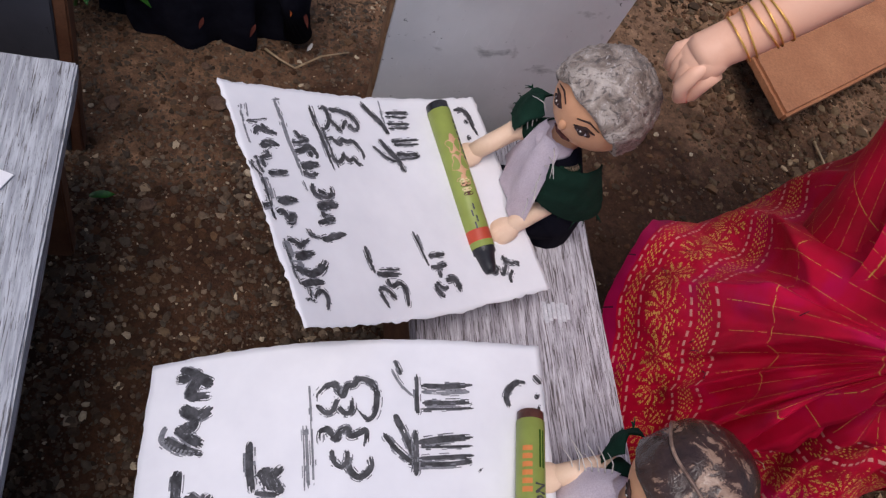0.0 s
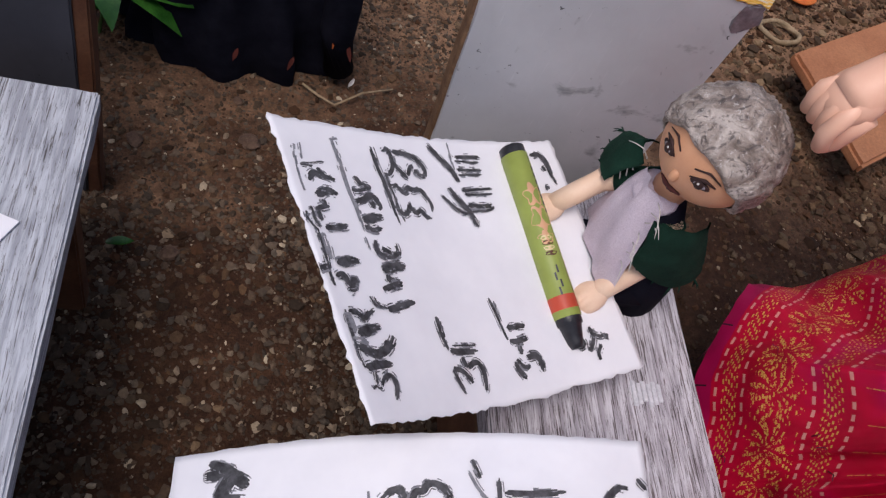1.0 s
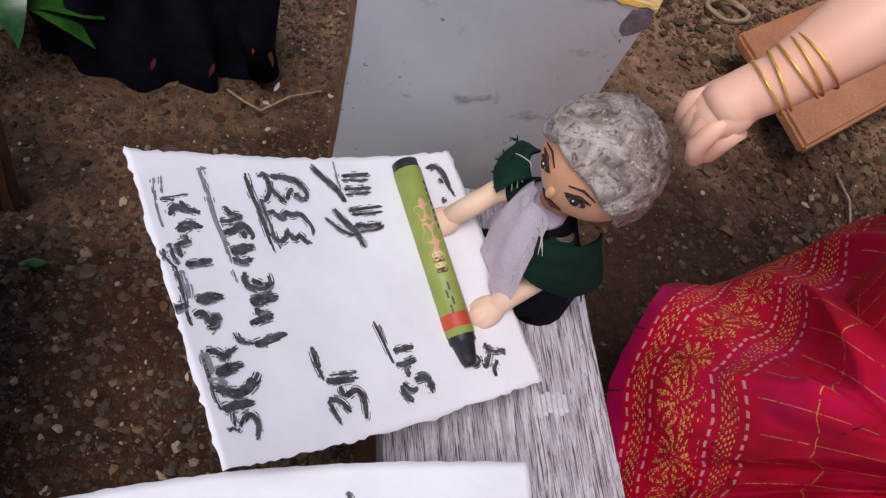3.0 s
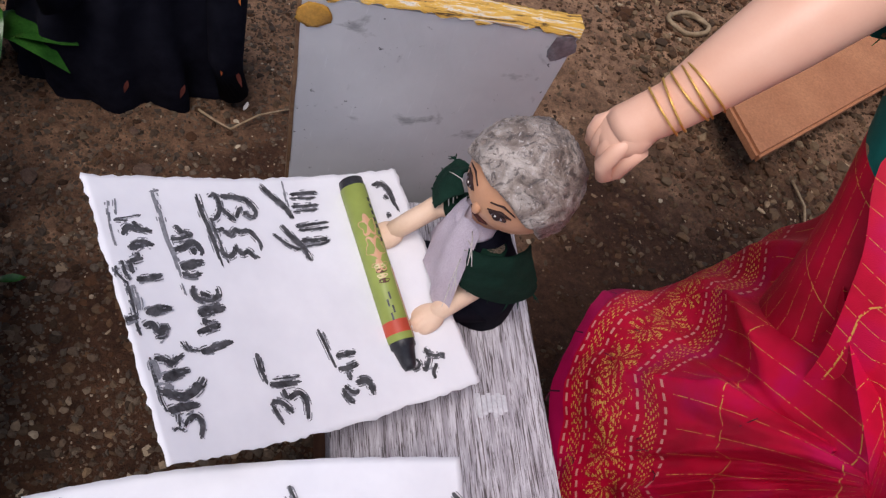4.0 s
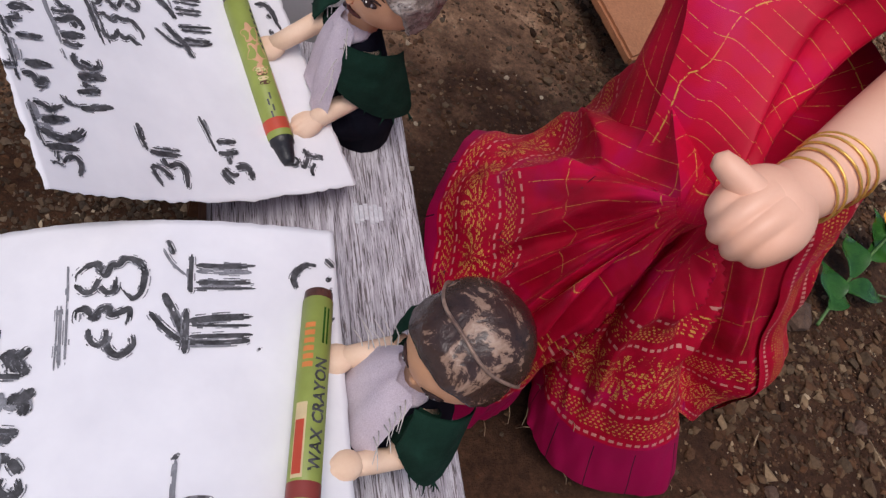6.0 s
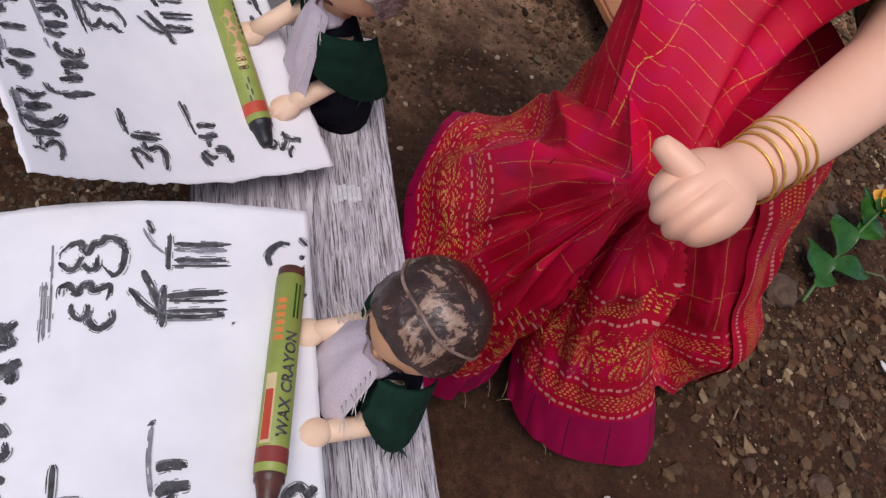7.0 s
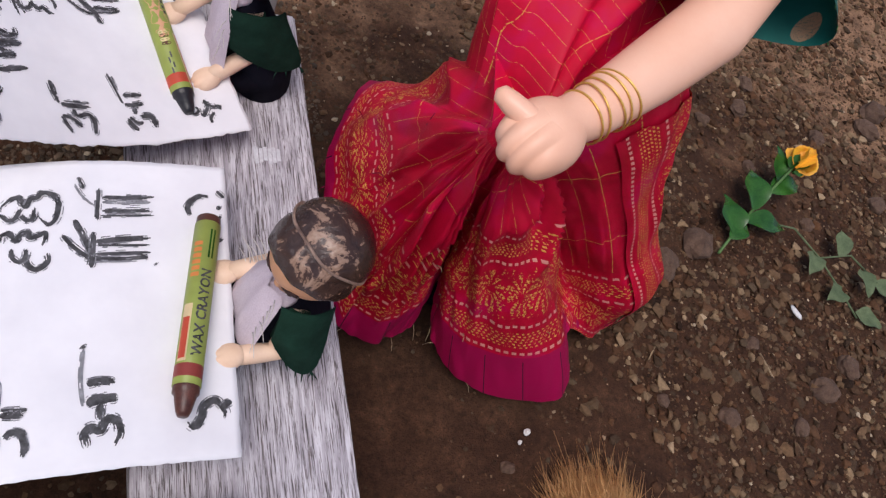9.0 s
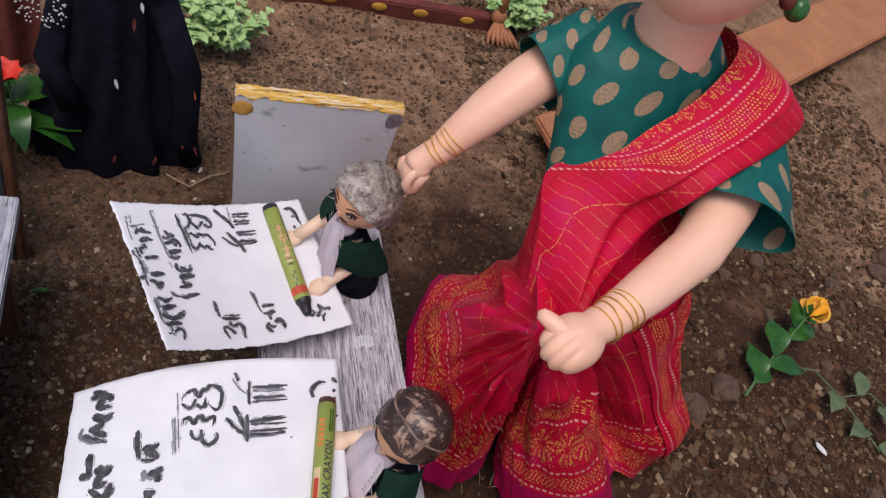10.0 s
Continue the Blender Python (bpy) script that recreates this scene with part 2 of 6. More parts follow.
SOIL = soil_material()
PEBBLE = pebble_material("gravel", [(0.0, (0.030, 0.017, 0.011)), (0.25, (0.085, 0.042, 0.025)), (0.45, (0.055, 0.038, 0.028)), (0.65, (0.115, 0.068, 0.043)), (0.85, (0.075, 0.060, 0.050)), (0.97, (0.19, 0.135, 0.098)), (1.0, (0.46, 0.41, 0.36))])
PEBBLE_GREY = pebble_material("grey_gravel", [(0.0, (0.032, 0.023, 0.019)), (0.3, (0.096, 0.068, 0.055)), (0.5, (0.058, 0.047, 0.044)), (0.72, (0.135, 0.100, 0.083)), (0.88, (0.084, 0.073, 0.070)), (0.97, (0.23, 0.18, 0.15)), (1.0, (0.50, 0.45, 0.40))])
RUBBLE = pebble_material("brown_rubble", [(0.0, (0.022, 0.012, 0.008)), (0.25, (0.115, 0.060, 0.037)), (0.45, (0.052, 0.035, 0.026)), (0.68, (0.150, 0.096, 0.064)), (0.85, (0.078, 0.056, 0.042)), (0.97, (0.26, 0.19, 0.135)), (1.0, (0.40, 0.32, 0.25))])
CLOD = mottled("dry_clod", (0.068, 0.038, 0.025), (0.140, 0.086, 0.057), 90, 700, 0.9, 0.6, 0.001)
PLANK = weathered_board("weathered_grey_print", (0.62, 0.60, 0.635), (0.080, 0.066, 0.066), (0.36, 0.33, 0.36), bare=0.002)
PLANK_PALE = weathered_board("weathered_white_print", (0.50, 0.52, 0.56), (0.08, 0.075, 0.075), (0.30, 0.31, 0.345), bare=-0.045)
BROWN_WOOD = mottled("brown_wood", (0.075, 0.026, 0.014), (0.16, 0.07, 0.035), 50, 500, 0.6)
RAW_EDGE = mottled("raw_wood_edge", (0.12, 0.06, 0.03), (0.26, 0.15, 0.08), 120, 700, 0.75)
GREY_BOARD = board_material("grey_board", (0.50, 0.50, 0.515), (0.62, 0.62, 0.635))
# Darker copy of the grey board, with the left board's shade in its colour.
SHADED_BOARD = board_material("shaded_grey_board", (0.035, 0.036, 0.045), (0.07, 0.07, 0.085))
YELLOW_EDGE = mottled("yellow_lacquer", (0.36, 0.17, 0.03), (0.70, 0.38, 0.05), 60, 900, 0.45)


def torn_edge():
    """Layers of yellow lacquer, white paper and brown wood, torn in long splinters."""
    n = Nodes("torn_lacquer_edge")
    col = n.ramp(n.noise(n.coords("Object", (38, 420, 420)), 1.0, 4, 0.6, 0.8), [(0.34, (0.08, 0.045, 0.02)), (0.42, (0.60, 0.34, 0.06)), (0.54, (0.72, 0.44, 0.08)), (0.60, (0.72, 0.68, 0.60)), (0.70, (0.30, 0.16, 0.06))])
    n.bump(n.noise(n.coords("Object", (60, 700, 700)), 1.0, 3), 0.5, 0.001)
    return n.finish(col, 0.5)


TORN_EDGE = torn_edge()
SILVER_PATCH = mottled("bare_metal_patch", (0.16, 0.165, 0.18), (0.34, 0.35, 0.37), 130, 600, 0.35, metal=0.4)
PAPER = paper_material()
INK = mottled("black_crayon_marks", (0.012, 0.011, 0.012), (0.10, 0.098, 0.105), 260, 1500, 0.6)
INK_FAINT = mottled("faint_crayon_marks", (0.13, 0.13, 0.145), (0.30, 0.30, 0.32), 300, 1500, 0.7)
SKIN = mottled("peach_vinyl", (0.83, 0.46, 0.31), (0.89, 0.55, 0.40), 25, 900, 0.42, 0.02, 0.0002, spec=0.45, grain=0.04)
SKIN_PALE = mottled("pale_peach_clay", (0.74, 0.50, 0.34), (0.82, 0.60, 0.44), 60, 900, 0.5, 0.04, 0.0003, grain=0.06)
FACE = mottled("tan_vinyl_face", (0.60, 0.295, 0.155), (0.70, 0.38, 0.22), 40, 900, 0.42, 0.03, 0.0002, grain=0.05)
GREEN_FELT = mottled("dark_green_cloth", (0.006, 0.022, 0.014), (0.012, 0.042, 0.027), 90, 1600, 0.95, 0.5, 0.0006, spec=0.12)
BLACK_CLOTH = mottled("black_cloth", (0.005, 0.005, 0.010), (0.012, 0.012, 0.020), 80, 1500, 0.95, 0.4, 0.0006, spec=0.08)
LILAC = mottled("lilac_cotton", (0.50, 0.42, 0.48), (0.60, 0.52, 0.57), 60, 1900, 0.85, 0.5, 0.0005)
THREAD = mottled("pale_thread", (0.5, 0.45, 0.42), (0.62, 0.58, 0.54), 200, 900)


def smeared_hair():
    """Silvery paint smeared over dark moulded hair, scratched and worn through."""
    n = Nodes("silver_smeared_hair")
    v = n.coords()
    smear, crack, scratch = n.noise(v, 48, 5, 0.6, 1.8), n.noise(v, 150, 4, 0.6, 2.2), n.noise(v, 420, 3, 0.7, 1.5)
    col = n.ramp(smear, [(0.34, (0.125, 0.090, 0.070)), (0.48, (0.27, 0.215, 0.178)), (0.63, (0.49, 0.425, 0.375))])
    col = n.mix(n.ramp(crack, [(0.37, 0.85), (0.47, 0.0)]), col, (0.075, 0.058, 0.052))
    col = n.mix(n.ramp(scratch, [(0.60, 0.0), (0.66, 0.6)]), col, (0.68, 0.63, 0.60))
    col = n.mix(n.ramp(scratch, [(0.33, 0.6), (0.40, 0.0)]), col, (0.09, 0.075, 0.07))
    n.bump(n.math("ADD", n.math("ADD", smear, n.math("MULTIPLY", crack, 0.6)), n.math("MULTIPLY", scratch, 0.3)), 0.9, 0.0018)
    return n.finish(col, 0.38, spec=0.5)


SILVER_HAIR = smeared_hair()
HAIR_BROWN = hair_material("dark_brown_painted_hair", [(0.36, (0.018, 0.009, 0.008)), (0.536, (0.050, 0.026, 0.020)), (0.556, (0.26, 0.16, 0.11)), (0.68, (0.42, 0.29, 0.21))], 46, 0.2)
WORN_RIM = mottled("worn_hair_rim", (0.09, 0.05, 0.04), (0.34, 0.23, 0.17), 150, 900, 0.4)
LIP = mottled("dark_paint_line", (0.02, 0.008, 0.006), (0.04, 0.014, 0.012), 200, 900)
FACE_LIGHT = mottled("peach_vinyl_face", (0.58, 0.29, 0.15), (0.68, 0.38, 0.22), 40, 900, 0.45, 0.03, 0.0002, grain=0.05)
LIP_RED = mottled("dark_red_lip_paint", (0.05, 0.010, 0.008), (0.09, 0.02, 0.016), 200, 900)
EYE_WHITE = mottled("painted_eye_grey", (0.20, 0.18, 0.20), (0.32, 0.30, 0.33), 200, 900, 0.4)
SARI = sari_material()
BLOUSE = blouse_material()
GOLD = mottled("gold_bangle", (0.70, 0.40, 0.08), (0.88, 0.56, 0.16), 200, 900, 0.30, 0.1, 0.0002, metal=0.65)
WRAP = wrapper_material("olive_green_wrapper", (0.30, 0.36, 0.075))
RED_BAND = wrapper_material("red_band", (0.55, 0.075, 0.035))
MAROON_BAND = wrapper_material("maroon_band", (0.26, 0.045, 0.035))
ORANGE_PRINT = wrapper_material("orange_print", (0.72, 0.24, 0.06))
PEACH_PRINT = wrapper_material("peach_print", (0.66, 0.36, 0.20))
CREAM_PRINT = wrapper_material("cream_print", (0.70, 0.55, 0.30))
BLACK_WAX = mottled("black_wax", (0.010, 0.010, 0.012), (0.03, 0.03, 0.034), 150, 900, 0.35, 0.3, 0.0006)
BROWN_WAX = mottled("brown_wax", (0.05, 0.016, 0.012), (0.11, 0.038, 0.026), 150, 900, 0.35, 0.3, 0.0006)
TERRACOTTA = mottled("terracotta", (0.34, 0.13, 0.055), (0.44, 0.19, 0.085), 18, 500, 0.7, 0.3, 0.0006)
TERRA_SIDE = mottled("terracotta_side", (0.20, 0.08, 0.04), (0.28, 0.12, 0.06), 30, 400, 0.8)
LEAF = mottled("green_leaf", (0.012, 0.058, 0.008), (0.040, 0.135, 0.020), 60, 700, 0.24, 0.3, 0.0004)
LEAF_PALE = mottled("pale_fern_leaf", (0.26, 0.44, 0.13), (0.46, 0.62, 0.27), 120, 700, 0.5)
LEAF_DRY = mottled("dusty_leaf", (0.06, 0.09, 0.04), (0.13, 0.17, 0.08), 90, 700, 0.7)
STEM = mottled("green_stem", (0.05, 0.12, 0.03), (0.10, 0.2, 0.05), 90, 600, 0.5)
YELLOW_PETAL = mottled("yellow_petal", (0.72, 0.30, 0.02), (0.85, 0.48, 0.03), 120, 600, 0.55)
RED_PETAL = mottled("red_petal", (0.50, 0.02, 0.012), (0.70, 0.05, 0.02), 120, 600, 0.55)
STRAW = mottled("dry_straw", (0.22, 0.15, 0.08), (0.38, 0.28, 0.17), 150, 700, 0.8)
MAROON_CLOTH = mottled("maroon_cloth", (0.09, 0.018, 0.012), (0.17, 0.04, 0.028), 70, 1200, 0.85)
ORANGE_CLOTH = mottled("orange_cloth", (0.50, 0.10, 0.02), (0.68, 0.2, 0.04), 90, 1200, 0.8)
WHITE_BIT = mottled("white_scrap", (0.6, 0.58, 0.55), (0.75, 0.73, 0.7), 200, 900)
ORANGE_FUR = mottled("orange_fluff", (0.50, 0.25, 0.08), (0.76, 0.48, 0.22), 60, 900, 0.8)
GREEN_BEAD = mottled("green_bead", (0.02, 0.09, 0.02), (0.05, 0.16, 0.04), 200, 900, 0.2)

# ---- mesh tools ----
class Builder:
    """Collects lofts, tubes and balls with materials and uvs, and makes one mesh of them."""

    def __init__(self):
        self.verts, self.faces, self.slots, self.uvs, self.mats = [], [], [], [], []

    def slot(self, material):
        if material not in self.mats:
            self.mats.append(material)
        return self.mats.index(material)

    def add(self, verts, faces, material, uvs=None):
        base, s = len(self.verts), self.slot(material)
        self.verts += [tuple(v) for v in verts]
        self.uvs += list(uvs) if uvs else [(v[0], v[2]) for v in verts]
        self.faces += [tuple(base + k for k in f) for f in faces]
        self.slots += [s] * len(faces)

    def loft(self, rings, material, closed=True, caps=(False, False), uvs=None):
        n, verts, faces = len(rings[0]), [v for r in rings for v in r], []
        for a in range(len(rings) - 1):
            for b in range(n if closed else n - 1):
                c = (b + 1) % n
                faces.append((a * n + b, a * n + c, (a + 1) * n + c, (a + 1) * n + b))
        if caps[0]:
            faces.append(tuple(reversed(range(n))))
        if caps[1]:
            faces.append(tuple(range((len(rings) - 1) * n, len(rings) * n)))
        self.add(verts, faces, material, uvs)

    def tube(self, points, radii, material, n=16, flat=1.0, caps=(True, True), up=(0, 0, 1)):
        pts = [Vector(p) for p in points]
        rings, uvs, run = [], [], 0.0
        for k, p in enumerate(pts):
            ahead = (pts[min(k + 1, len(pts) - 1)] - pts[max(k - 1, 0)]).normalized()
            side = ahead.cross(Vector(up))
            if side.length < 1e-4:
                side = ahead.cross(Vector((1, 0, 0)))
            side.normalize()
            top = side.cross(ahead)
            run += (p - pts[k - 1]).length if k else 0.0
            rings.append([p + radii[k] * (math.cos(q) * side + flat * math.sin(q) * top) for q in (2 * math.pi * j / n for j in range(n))])
            uvs += [(radii[k] * 2 * math.pi * j / n, run) for j in range(n)]
        self.loft(rings, material, True, caps, uvs)

    def ball(self, centre, radii, material, turn=(0, 0, 0), seg=24, rows=16, shape=None, span=(0.0, 1.0)):
        m = pose(*centre, *turn)
        rings = []
        for a in range(rows + 1):
            lat = math.pi * min(0.985, max(0.015, span[0] + (span[1] - span[0]) * a / rows))
            ring = []
            for b in range(seg):
                lon = 2 * math.pi * b / seg
                d = Vector((math.sin(lat) * math.cos(lon), math.sin(lat) * math.sin(lon), math.cos(lat)))
                k = shape(d) if shape else 1.0
                ring.append(m @ Vector((d.x * radii[0] * k, d.y * radii[1] * k, d.z * radii[2] * k)))
            rings.append(ring)
        self.loft(rings, material, True, (span[0] == 0.0, span[1] == 1.0))

    def object(self, name, parent=None, smooth=True, label=""):
        me = bpy.data.meshes.new(name)
        me.from_pydata(self.verts, [], self.faces)
        for m in self.mats:
            me.materials.append(m)
        me.polygons.foreach_set("material_index", self.slots)
        me.polygons.foreach_set("use_smooth", [smooth] * len(self.faces))
        layer = me.uv_layers.new(name="uv")
        index = np.zeros(len(me.loops), dtype=np.int32)
        me.loops.foreach_get("vertex_index", index)
        layer.data.foreach_set("uv", np.array(self.uvs, dtype=np.float32)[index].ravel())
        me.validate()
        me.update()
        ob = new(name, me)
        ob.parent = parent
        return tagged(ob, label)


def part(name, bm, material, parent, label="", smooth=False):
    """Links a bmesh as one mesh object under a thing or a part."""
    me = bpy.data.meshes.new(name)
    bm.to_mesh(me)
    bm.free()
    me.materials.append(material)
    if smooth:
        me.polygons.foreach_set("use_smooth", [True] * len(me.polygons))
    ob = new(name, me)
    ob.parent = parent
    return tagged(ob, label)


def thing(name, label, category, group="", kind=""):
    return tagged(new(name), label, category, group, kind)


def slab(x0, x1, y0, y1, z0, z1, bevel=0.001, cuts=0, wear=0.0, seed=0):
    """A board with rounded, slightly worn edges."""
    bm = bmesh.new()
    bmesh.ops.create_cube(bm, size=1.0)
    for v in bm.verts:
        v.co = Vector((x0 + (v.co.x + 0.5) * (x1 - x0), y0 + (v.co.y + 0.5) * (y1 - y0), z0 + (v.co.z + 0.5) * (z1 - z0)))
    if cuts:
        long = [e for e in bm.edges if e.calc_length() > 0.05]
        bmesh.ops.subdivide_edges(bm, edges=long, cuts=cuts, use_grid_fill=True)
    if bevel:
        sharp = [e for e in bm.edges if len(e.link_faces) == 2 and e.calc_face_angle(0) > 0.5]
        bmesh.ops.bevel(bm, geom=sharp, offset=bevel, segments=2, affect="EDGES")
    if wear:
        for v in bm.verts:
            v.co += wear * noise.noise_vector(v.co * 140 + Vector((seed, 0, 0)))
    return bm


def leaf_blade(b, base, direction, length, width, droop, material, up=(0, 0, 1), rows=7, cup=0.25):
    """A pointed leaf with a folded midrib."""
    d, base = Vector(direction).normalized(), Vector(base)
    side = d.cross(Vector(up))
    side = side.normalized() if side.length > 1e-4 else Vector((1, 0, 0))
    top = side.cross(d).normalized()
    rings = []
    for k in range(rows + 1):
        t = k / rows
        w = width * 0.5 * (math.sin(math.pi * min(1, t * 0.97 + 0.03) ** 0.8) + 0.03)
        c = base + d * (length * t) - Vector((0, 0, droop * length * t * t))
        wave = 0.08 * width * math.sin(t * 9 + length * 900)
        rings.append([c - side * w + top * (cup * w + wave), c, c + side * w + top * (cup * w - wave)])
    b.loft(rings, material, closed=False)


def text_shape(words, size, spacing=1.0, bold=0.0):
    """The flat outline mesh of words in the built-in font: corner places and faces."""
    curve = bpy.data.curves.new("words", "FONT")
    curve.body, curve.size, curve.space_character, curve.resolution_u = words, size, spacing, 2
    curve.offset = bold
    ob = bpy.data.objects.new("words", curve)
    scene.collection.objects.link(ob)
    me = bpy.data.meshes.new_from_object(ob.evaluated_get(bpy.context.evaluated_depsgraph_get()))
    verts, faces = [v.co.copy() for v in me.vertices], [tuple(p.vertices) for p in me.polygons]
    bpy.data.objects.remove(ob)
    bpy.data.curves.remove(curve)
    bpy.data.meshes.remove(me)
    return verts, faces

# ---- ground ----
def spread(lo, hi, step, far):
    """Even steps from lo to hi, then ever wider ones out to far."""
    inner = list(np.arange(lo, hi + step / 2, step))
    out, d = [], step
    while not out or out[-1] < far:
        d *= 1.5
        out.append((out[-1] if out else 0) + d)
    return [lo - d for d in reversed(out)] + inner + [hi + d for d in out]


def ground_height(x, y):
    p = Vector((x, y, 0))
    return 0.004 * noise.noise(p * 9) + 0.0028 * noise.noise(p * 37) + 0.0014 * noise.noise(p * 95)


def build_ground():
    xs, ys = spread(-0.3, 1.7, 0.0085, 60), spread(-0.25, 1.35, 0.0085, 60)
    verts = [(x, y, ground_height(x, y)) for y in ys for x in xs]
    n = len(xs)
    faces = [(j * n + i, j * n + i + 1, (j + 1) * n + i + 1, (j + 1) * n + i) for j in range(len(ys) - 1) for i in range(n - 1)]
    me = bpy.data.meshes.new("ground")
    me.from_pydata(verts, [], faces)
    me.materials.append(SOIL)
    me.polygons.foreach_set("use_smooth", [True] * len(faces))
    tagged(new("ground", me), "dark brown bare soil strewn with fine gravel", "ground", kind="structure")


build_ground()

ICO = bmesh.new()
bmesh.ops.create_icosphere(ICO, subdivisions=1, radius=1.0)
ICO_V = np.array([v.co[:] for v in ICO.verts])
ICO_F = np.array([[v.index for v in f.verts] for f in ICO.faces])
ICO.free()


def gravel(name, count, box, size, material, label, seed, lift=0.05):
    rng = np.random.default_rng(seed)
    verts, faces = [], []
    made = 0
    while made < count:
        x, y = rng.uniform(box[0], box[1]), rng.uniform(box[2], box[3])
        if noise.noise(Vector((x * 7, y * 7, seed))) < rng.uniform(-0.75, 0.35):
            continue
        if (x - 0.57) ** 2 + (y - 0.12) ** 2 < 0.17 ** 2 and rng.random() < 0.82:
            continue
        r = size[0] * (size[1] / size[0]) ** (rng.random() ** 2.8)
        s = r * rng.uniform(0.6, 1.25, 3) * np.array([1, 1, 0.6])
        a = rng.uniform(0, 2 * math.pi)
        v = ICO_V * s * (1 + rng.uniform(-0.50, 0.38, (len(ICO_V), 1)))
        v = v @ np.array([[math.cos(a), -math.sin(a), 0], [math.sin(a), math.cos(a), 0], [0, 0, 1]])
        verts.append(v + np.array([x, y, ground_height(x, y) + lift * r]))
        faces.append(ICO_F + made * len(ICO_V))
        made += 1
    me = bpy.data.meshes.new(name)
    me.from_pydata(np.concatenate(verts).tolist(), [], np.concatenate(faces).tolist())
    me.materials.append(material)
    tagged(new(name, me), label, "gravel", kind="stuff")


gravel("gravel", 50000, (-0.1, 1.30, -0.08, 1.0), (0.0009, 0.0042), PEBBLE, "fine mixed grey and brown gravel lying on soil", 3)
gravel("coarse_gravel", 13000, (0.12, 0.36, 0.16, 0.45), (0.0008, 0.0036), PEBBLE_GREY, "small grey and tan pebbles scattered on the soil beside the benches", 5, 0.25)
gravel("grit", 15000, (0.10, 0.50, 0.40, 0.78), (0.0008, 0.0030), PEBBLE_GREY, "fine grey-brown grit strewn over the soil behind the benches", 6, 0.15)
gravel("rubble", 34000, (0.66, 1.4, -0.05, 1.0), (0.0010, 0.0068), RUBBLE, "loose brown stone rubble spread over soil", 8, 0.28)


def stone(x, y, r, seed, material=CLOD, flat=0.6):
    b = Builder()
    off = Vector((seed * 3.1, 0, 0))
    b.ball((0, 0, 0), (r, r * 0.8, r * flat), material, (0, 0, seed * 47), 14, 9, lambda d: 1 + 0.35 * noise.noise(d * 1.6 + off) + 0.1 * noise.noise(d * 5 + off))
    ob = b.object("stone", smooth=False)
    ob.location = (x, y, ground_height(x, y) + r * flat * 0.35)
    tagged(ob, "rough brown field stone lying on soil", "stone", "stones on the soil")


for k, (x, y, r) in enumerate([(0.99, 0.48, 0.013), (0.99, 0.17, 0.014), (0.824, 0.135, 0.011), (1.23, 0.50, 0.02), (1.10, 0.45, 0.012), (1.02, 0.52, 0.011), (0.93, 0.46, 0.009), (1.15, 0.36, 0.014), (0.78, 0.33, 0.008), (0.70, 0.07, 0.009), (0.60, 0.115, 0.006), (0.88, 0.20, 0.008), (1.06, 0.10, 0.011), (0.17, 0.49, 0.006), (0.24, 0.50, 0.007), (0.20, 0.41, 0.006), (0.255, 0.16, 0.006), (0.23, 0.535, 0.004), (0.945, 0.150, 0.016), (0.858, 0.305, 0.020), (0.806, 0.282, 0.018), (1.20, 0.47, 0.018), (1.02, 0.33, 0.010), (0.90, 0.12, 0.010), (0.97, 0.40, 0.009), (0.76, 0.155, 0.007)]):
    stone(x, y, r, k + 1)

# ---- benches ----
def torn_top(b, x0, x1, y0, y1, z, seed):
    """The broken, lacquered top edge of a board: a jagged strip."""
    n = 46
    front, top, back = [], [], []
    for k in range(n + 1):
        x = x0 + (x1 - x0) * k / n
        j = 0.0018 * noise.noise(Vector((k * 0.33, seed, 0))) + 0.0008 * noise.noise(Vector((k * 1.7, seed, 3)))
        front.append((x, y0 - 0.0006, z - 0.0035 + 2.8 * j))
        top.append((x, y0 + 0.0012 + j, z + 0.0015 + j))
        back.append((x, y1, z + 0.0004 - j))
    b.loft([front, top, back], TORN_EDGE, closed=False)


def bench(name, x0, x1, y0, y1, z, surface, label):
    ob = thing(name, label, "bench", "benches")
    part("top", slab(x0, x1, y0, y1, z - 0.013, z, 0.0012, 24, 0.0005, 4), surface, ob)
    part("edge", slab(x0 + 0.0015, x1 - 0.0015, y0 + 0.002, y1 - 0.002, z - 0.019, z - 0.0128, 0.0006), RAW_EDGE, ob, "raw brown underside of the bench top")
    for y in (y1 - 0.035, (y0 + y1) / 2 + 0.02, y0 + 0.02):
        part("leg", slab(x0 + 0.006, x1 - 0.006, y - 0.006, y + 0.006, -0.004, z - 0.0185, 0.001), BROWN_WOOD, ob)
    part("stretcher", slab(x0 + 0.006, x0 + 0.014, y0 + 0.03, y1 - 0.05, 0.05, z - 0.0187, 0.001), BROWN_WOOD, ob)
    return ob


bench("bench", 0.337, 0.443, -0.12, 0.400, 0.133, PLANK, "low wooden bench with a streaked grey printed top")
SCUFF = mottled("pale_scuff", (0.50, 0.50, 0.53), (0.66, 0.65, 0.68), 200, 900, 0.6)
near_bench = [o for o in scene.objects if o.name == "bench"][0]
for k in range(6):
    x = 0.4075 + 0.0026 * k
    part("scuff", slab(x, x + 0.0021, 0.2795 + 0.0012 * (k % 3), 0.2915 - 0.0010 * (k % 2), 0.1325, 0.1336, 0.0002), SCUFF, near_bench, "pale scuffed streak")
bench("bench", 0.060, 0.168, -0.10, 0.409, 0.133, PLANK_PALE, "low wooden bench with a worn whitish printed top")

